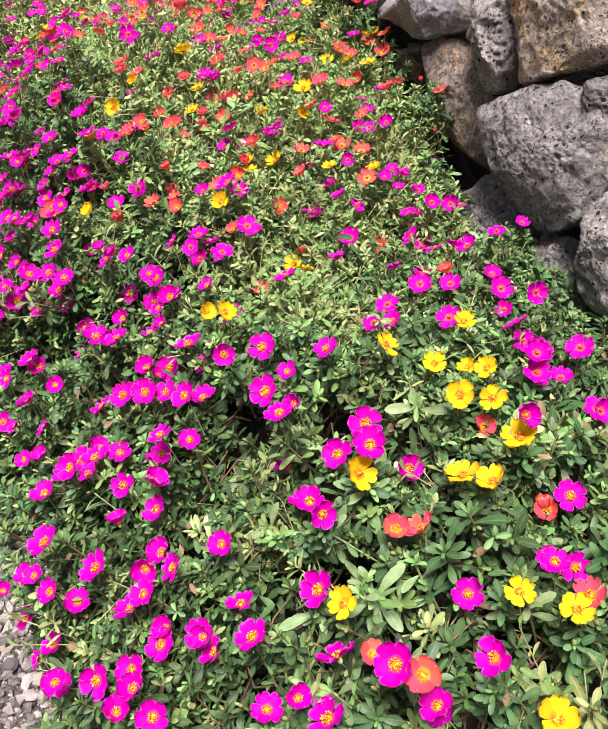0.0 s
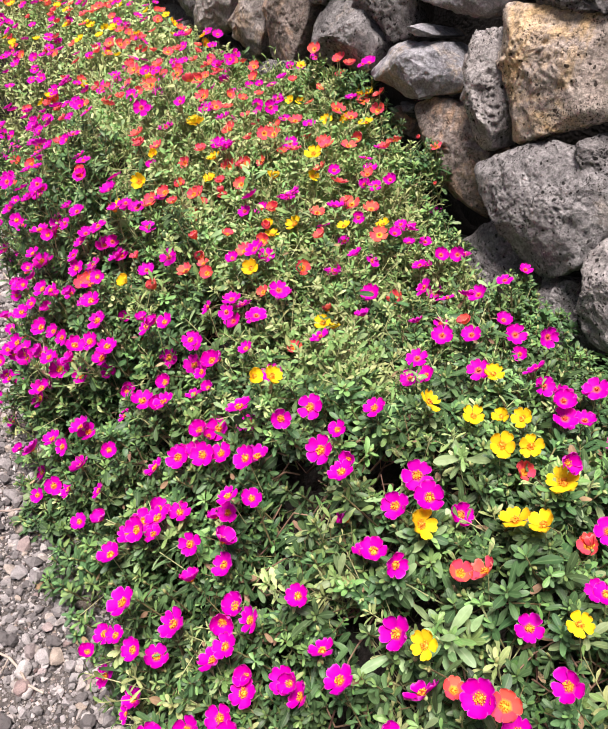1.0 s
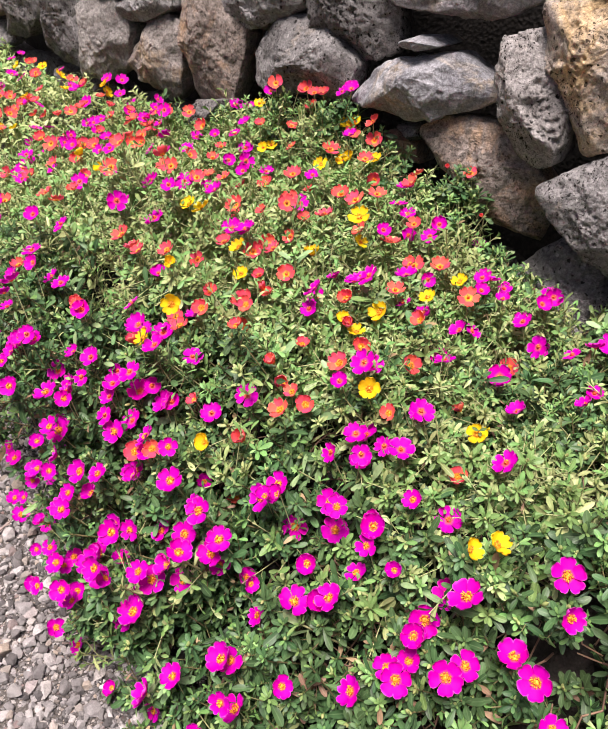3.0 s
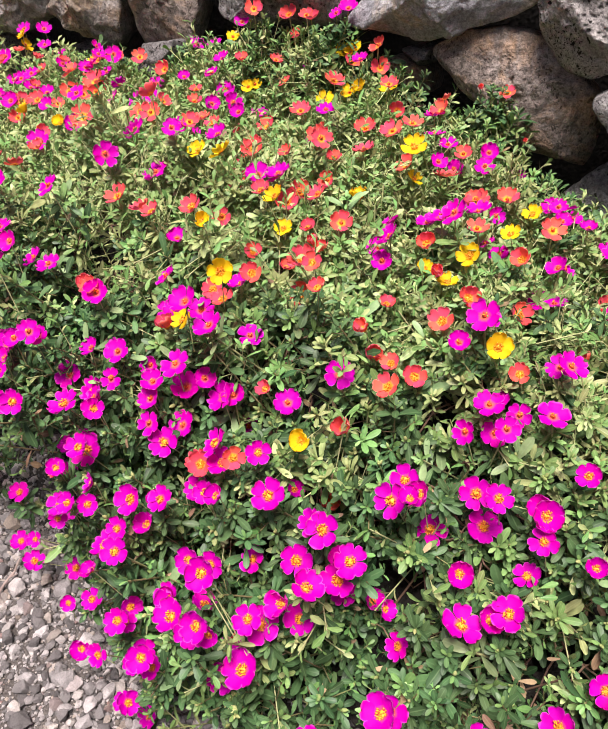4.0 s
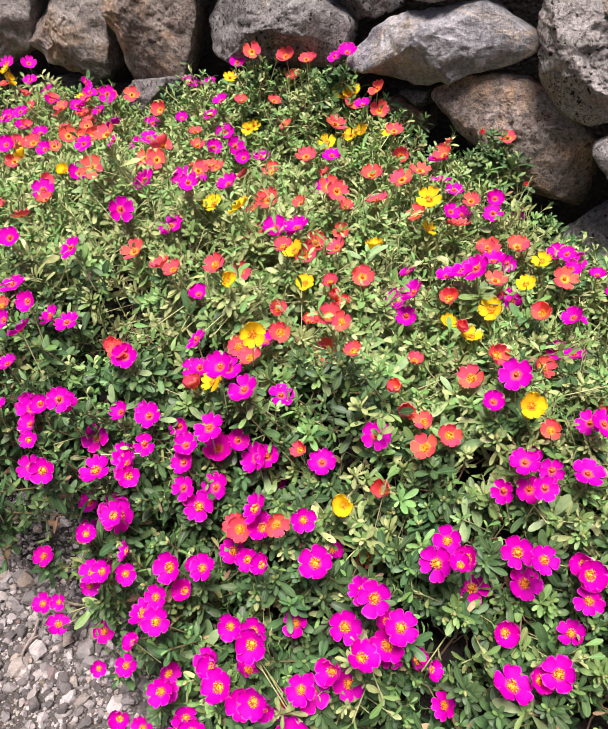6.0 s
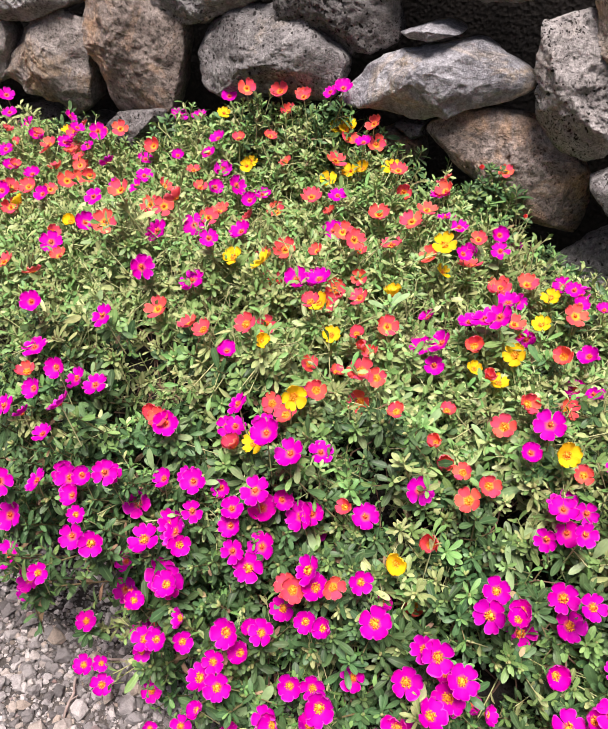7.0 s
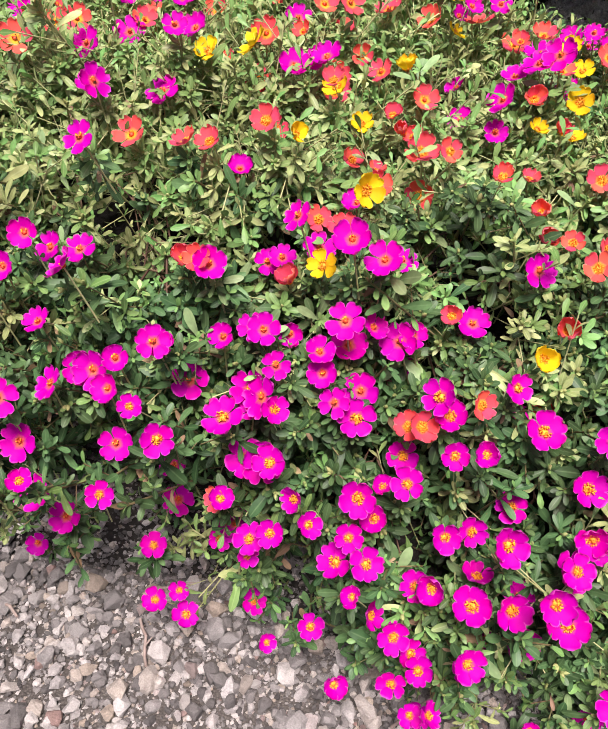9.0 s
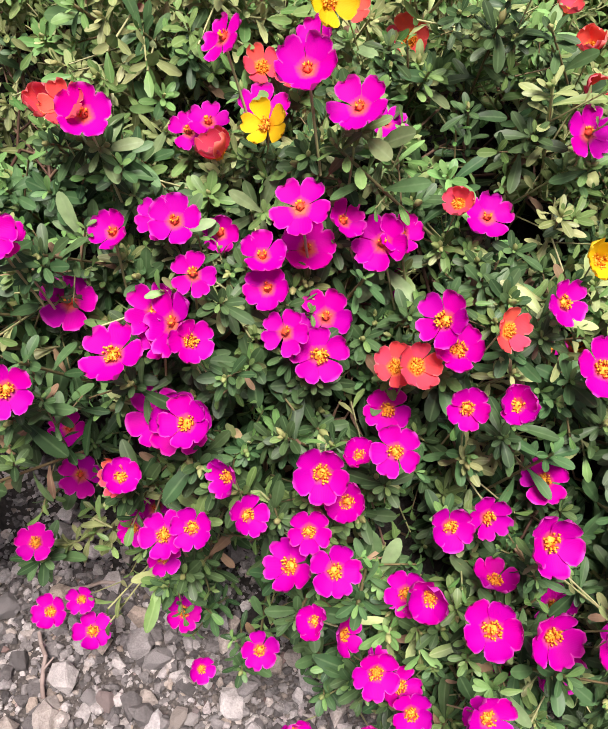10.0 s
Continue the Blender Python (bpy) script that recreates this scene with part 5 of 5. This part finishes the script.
def flower(kind, head, r):
    head = Vector(head)
    soil_z = max(0.0, float(canopy(head.x, head.y)) - 0.115)
    foot = Vector((head.x + r.uniform(-0.012, 0.012), head.y + r.uniform(0.008, 0.03), max(0.0, min(soil_z, head.z - 0.03), head.z - 0.045)))
    base = new("flower")
    base.location = foot
    tagged(base, FLOWER_LABEL[kind], "flower", kind + " flowers of the bed")
    size = {"magenta": 0.0137, "orange": 0.0126, "yellow": 0.0125}[kind] * r.uniform(0.80, 1.18) * (0.8 if head.y < edge_y(head.x) + 0.005 else 1.0)
    turn = facing(head.x, head.y, r).to_track_quat("Z", "Y").to_matrix().to_4x4()
    at = Matrix.Translation(head - foot) @ turn @ Matrix.Rotation(r.uniform(0, 6.28), 4, "Z")
    close = r.choice((0, 0, 4, 8, 14, 30)) + ((3 if head.y < 0.55 else 12) if kind == "orange" else 0)
    for i in range(5):
        m = at @ Matrix.Rotation(radians(72 * i + r.uniform(-6, 6)), 4, "Z") @ Matrix.Rotation(radians(-close - r.uniform(0, 10) - (i % 2) * 7), 4, "Y") @ Matrix.Scale(size * r.uniform(0.94, 1.06), 4)
        part("petal", r.choice(PETALS[kind]), base, m)
    part("stamen_tuft", r.choice(STAMENS), base, at @ Matrix.Scale(size, 4), "orange-yellow stamens")
    line = (head - foot) - at.to_3x3() @ Vector((0, 0, 0.25 * size))
    m = line.to_track_quat("Z", "Y").to_matrix().to_4x4() @ Matrix.Diagonal((0.00055, 0.00055, line.length, 1))
    part("stalk", STALK, base, m)


r3 = random.Random(21)
SINGLE = {"magenta": 205, "orange": 55, "yellow": 40}
REST = {}
for kind, heads in (("magenta", MAGENTA), ("orange", ORANGE), ("yellow", YELLOW)):
    heads = sorted(heads, key=lambda p: p[1] - 0.35 * p[0])
    for head in heads[:SINGLE[kind]]:
        flower(kind, head, r3)
    REST[kind] = heads[SINGLE[kind]:]


# blooms too many to count further along the bed
def flower_heap(name, kind, spots, label):
    heap = Heap()
    verts, quads, uvs = [], [], []
    count = 0
    for x, y, z in spots:
        turn = facing(x, y, r3).to_track_quat("Z", "Y").to_matrix().to_4x4()
        size = 0.0133 * r3.uniform(0.80, 1.18)
        me = r3.choice(PETALS[kind])
        pv = np.array([v.co[:] for v in me.vertices])
        pq = np.array([p.vertices[:] for p in me.polygons])
        close = r3.choice((0, 6, 14, 22))
        for i in range(5):
            m = np.array(Matrix.Translation((x, y, z)) @ turn @ Matrix.Rotation(radians(72 * i + r3.uniform(-8, 8)), 4, "Z") @ Matrix.Rotation(radians(-close), 4, "Y") @ Matrix.Scale(size, 4))
            verts.append(pv @ m[:3, :3].T + m[:3, 3])
            quads.append(pq + count)
            uvs.append(np.stack([np.repeat([0.0, 0.28, 0.52, 0.74, 0.91, 1.0], 5), np.tile(np.linspace(0, 1, 5), 6)], -1))
            count += len(pv)
    me = mesh_from(name, np.concatenate(verts), np.concatenate(quads), [PETAL_MAT[kind]], np.concatenate(uvs))
    ob = tagged(new(name, me), label, "flowers", kind="stuff")
    heads = np.array(spots)
    n = len(heads)
    heap.add(BUD, heads, np.tile([0.0, -0.3, 1], (n, 1)), np.tile([1.0, 0.2, 0], (n, 1)), 0.0026, 0.0085, 2)
    for k in range(9):
        ang = 0.9 * k + rng.uniform(0, 6.28, n)
        lean = np.stack([0.7 * np.cos(ang), 0.7 * np.sin(ang) - 0.3, np.ones(n)], -1)
        heap.add(GRAIN, heads + unit(lean) * 0.0022, lean, np.tile([1.0, 0.1, 0], (n, 1)), 0.0019, 0.0026, 0 if k % 3 else 2)
    feet = heads + np.stack([rng.uniform(-0.01, 0.01, n), rng.uniform(0.0, 0.02, n), np.full(n, -0.05)], -1)
    heap.add(TUBE, feet, heads - feet, np.tile([1.0, 0.3, 0], (n, 1)), np.linalg.norm(heads - feet, axis=1), 0.0007, 1)
    part("stalk_tangle", heap.mesh("stamens", [MAT_ANTHER, MAT_GREEN_STEM, MAT_FILAMENT]), ob)["kind"] = "stuff"


def spread(n, x0, x1, y_of, gap=0.02):
    spots = []
    while len(spots) < n:
        x = x0 + (x1 - x0) * r3.random()
        y = y_of(x)
        if y < 0.93 and y > float(edge_y(x)) - 0.01:
            spots.append((x, y, float(canopy(x, y)) + r3.gauss(0.004, 0.009)))
    return spots


flower_heap("magenta_flowers", "magenta", REST["magenta"] + spread(360, -4.1, -0.42, lambda x: float(edge_y(x)) + abs(r3.gauss(0.0, 0.13))) + spread(310, -4.1, -0.45, lambda x: r3.uniform(0.35, 0.93)),
            "many magenta flowers along the bed")
flower_heap("orange_flowers", "orange", REST["orange"] + spread(480, -4.1, -0.42, lambda x: r3.triangular(0.38, 0.94, 0.72)), "many coral-orange flowers along the bed")
flower_heap("yellow_flowers", "yellow", REST["yellow"] + spread(90, -4.1, -0.5, lambda x: r3.uniform(0.45, 0.92)), "scattered yellow flowers along the bed")

# ---- gravel ----
def pebble_shape(seed):
    """A broken stone: the hull of a few points on a flattened ball, so that it has flat faces and blunt edges."""
    r = random.Random(seed)
    bm = bmesh.new()
    flat = r.uniform(0.6, 0.85)
    for k in range(r.choice((16, 20, 24))):
        p = Vector((r.gauss(0, 1), r.gauss(0, 1), r.gauss(0, 1))).normalized() * r.uniform(0.82, 1.05)
        bm.verts.new((p.x, p.y * r.uniform(0.66, 0.82), p.z * flat))
    bmesh.ops.convex_hull(bm, input=bm.verts)
    bmesh.ops.delete(bm, geom=[v for v in bm.verts if not v.link_faces], context="VERTS")
    bmesh.ops.recalc_face_normals(bm, faces=bm.faces)
    me = bpy.data.meshes.new("pebble")
    bm.to_mesh(me)
    bm.free()
    me.polygons.foreach_set("use_smooth", [False] * len(me.polygons))
    me.materials.append(MAT_PEBBLE)
    return me


PEBBLES = [pebble_shape(i) for i in range(24)]
PV = [np.array([v.co[:] for v in m.vertices]) for m in PEBBLES]
PT = [np.array([p.vertices[:] for p in m.polygons]) for m in PEBBLES]


def pebble_size():
    return min(0.014, 0.0017 + r4.expovariate(1 / 0.0024))


def strew(name, n, x0, x1, y_of, label, mat=MAT_PEBBLE, most=0.014):
    verts, tris, count = [], [], 0
    for _ in range(n):
        x = x0 + (x1 - x0) * r4.random()
        y = y_of(x)
        s, k = min(most, pebble_size()), r4.randrange(len(PV))
        m = np.array(Euler((r4.uniform(-0.4, 0.4), r4.uniform(-0.4, 0.4), r4.uniform(0, 6.28))).to_matrix()) * s
        rest = max(ground_z(x, y), float((canopy(x, y) - 0.13) * smooth(-0.01, 0.09, y - edge_y(x)) - 0.012))
        verts.append(PV[k] @ m.T + [x, y, rest + s * r4.uniform(0.3, 0.6)])
        tris.append(PT[k] + count)
        count += len(PV[k])
    tagged(new(name, mesh_from(name, np.concatenate(verts), np.concatenate(tris), [mat], smooth_shade=False)), label, "gravel", kind="stuff")


r4 = random.Random(3)
strew("gravel", 14000, -1.2, 1.0, lambda x: float(edge_y(x)) + 0.06 - abs(r4.gauss(0, 0.19)), "loose grey and beige gravel on the path")
strew("far_gravel", 2500, -4.0, -1.2, lambda x: float(edge_y(x)) + 0.04 - abs(r4.gauss(0, 0.25)), "loose gravel along the path")
strew("grit", 9000, -0.7, 0.9, lambda x: float(edge_y(x)) + 0.09 - abs(r4.gauss(0, 0.095)), "dark grit at the foot of the plants, with shade painted in", MAT_SHADED_GRIT, 0.0042)
# fine chips between the pebbles
CHIP_V = np.array([(1, 0, 0), (-0.8, 0.3, 0), (0.1, 0.7, 0.1), (-0.1, -0.8, 0), (0.1, 0, 0.55), (0, 0, -0.5)])
CHIP_T = np.array([(0, 2, 4), (2, 1, 4), (1, 3, 4), (3, 0, 4), (2, 0, 5), (1, 2, 5), (3, 1, 5), (0, 3, 5)])
g4 = np.random.default_rng(8)
n = 38000
cx = g4.uniform(-0.75, 0.85, n)
cy = edge_y(cx) + 0.09 - np.abs(g4.normal(0, 0.17, n))
size = 0.0012 + g4.exponential(0.0008, n)
low = np.maximum([ground_z(x, y) for x, y in zip(cx, cy)], (canopy(cx, cy) - 0.13) * smooth(-0.01, 0.09, cy - edge_y(cx)) - 0.010)
turn = g4.uniform(0, 6.28, n)
shape = CHIP_V[None] * size[:, None, None] * g4.uniform(0.7, 1.3, (n, 6, 3))
verts = np.stack([shape[..., 0] * np.cos(turn)[:, None] - shape[..., 1] * np.sin(turn)[:, None] + cx[:, None],
                  shape[..., 0] * np.sin(turn)[:, None] + shape[..., 1] * np.cos(turn)[:, None] + cy[:, None], shape[..., 2] + 0.0004 + low[:, None]], -1)
# chips close to the plants take the grit colour with the shade in it
chips = new("stone_chips", mesh_from("stone_chips", verts.reshape(-1, 3), (CHIP_T[None] + 6 * np.arange(n)[:, None, None]).reshape(-1, 3), [MAT_PEBBLE, MAT_SHADED_GRIT],
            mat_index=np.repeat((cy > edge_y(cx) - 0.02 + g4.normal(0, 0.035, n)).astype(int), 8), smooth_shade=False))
tagged(chips, "fine grey stone chips between the pebbles", "gravel", kind="stuff")
for _ in range(290):
    x = r4.uniform(-0.45, 0.75)
    y = float(edge_y(x)) + 0.015 - abs(r4.gauss(0, 0.13))
    s = r4.triangular(0.004, 0.014, 0.007)
    ob = part("pebble", r4.choice(PEBBLES), ground, pose(x, y, s * 0.45 + ground_z(x, y), r4.uniform(-20, 20), r4.uniform(-20, 20), r4.uniform(0, 360)) @ Matrix.Scale(s, 4))

# ---- a sprig with red blooms that climbs the brown stone ----
sprig = new("flowering_sprig")
sprig.location = (0.10, 0.935, 0.33)
tagged(sprig, "dark green sprig with small red buds against a brown stone", "plant")
r6 = random.Random(4)
for k in range(26):
    u = k / 25
    at = Vector((0.075 + 0.095 * u + r6.uniform(-0.025, 0.025), 0.926 + r6.uniform(-0.010, 0.006), 0.345 + 0.075 * u + r6.uniform(-0.022, 0.022)))
    lean = Vector((r6.gauss(0.3, 0.3), -0.5, r6.uniform(0.5, 1.0))).to_track_quat("Z", "Y").to_matrix().to_4x4()
    part("shoot", r6.choice(SHOOTS), sprig, Matrix.Translation(at - sprig.location) @ lean @ Matrix.Scale(r6.uniform(0.55, 0.8), 4))
for x, z, k in ((0.134, 0.438, 0.0075), (0.203, 0.383, 0.0065)):
    at = Matrix.Translation(Vector((x, 0.918, z)) - sprig.location) @ Vector((0.1, -0.7, 0.7)).to_track_quat("Z", "Y").to_matrix().to_4x4()
    for i in range(5):
        part("petal", PETALS["orange"][i], sprig, at @ Matrix.Rotation(radians(72 * i), 4, "Z") @ Matrix.Rotation(radians(-52), 4, "Y") @ Matrix.Scale(k, 4), "half-closed red petal")
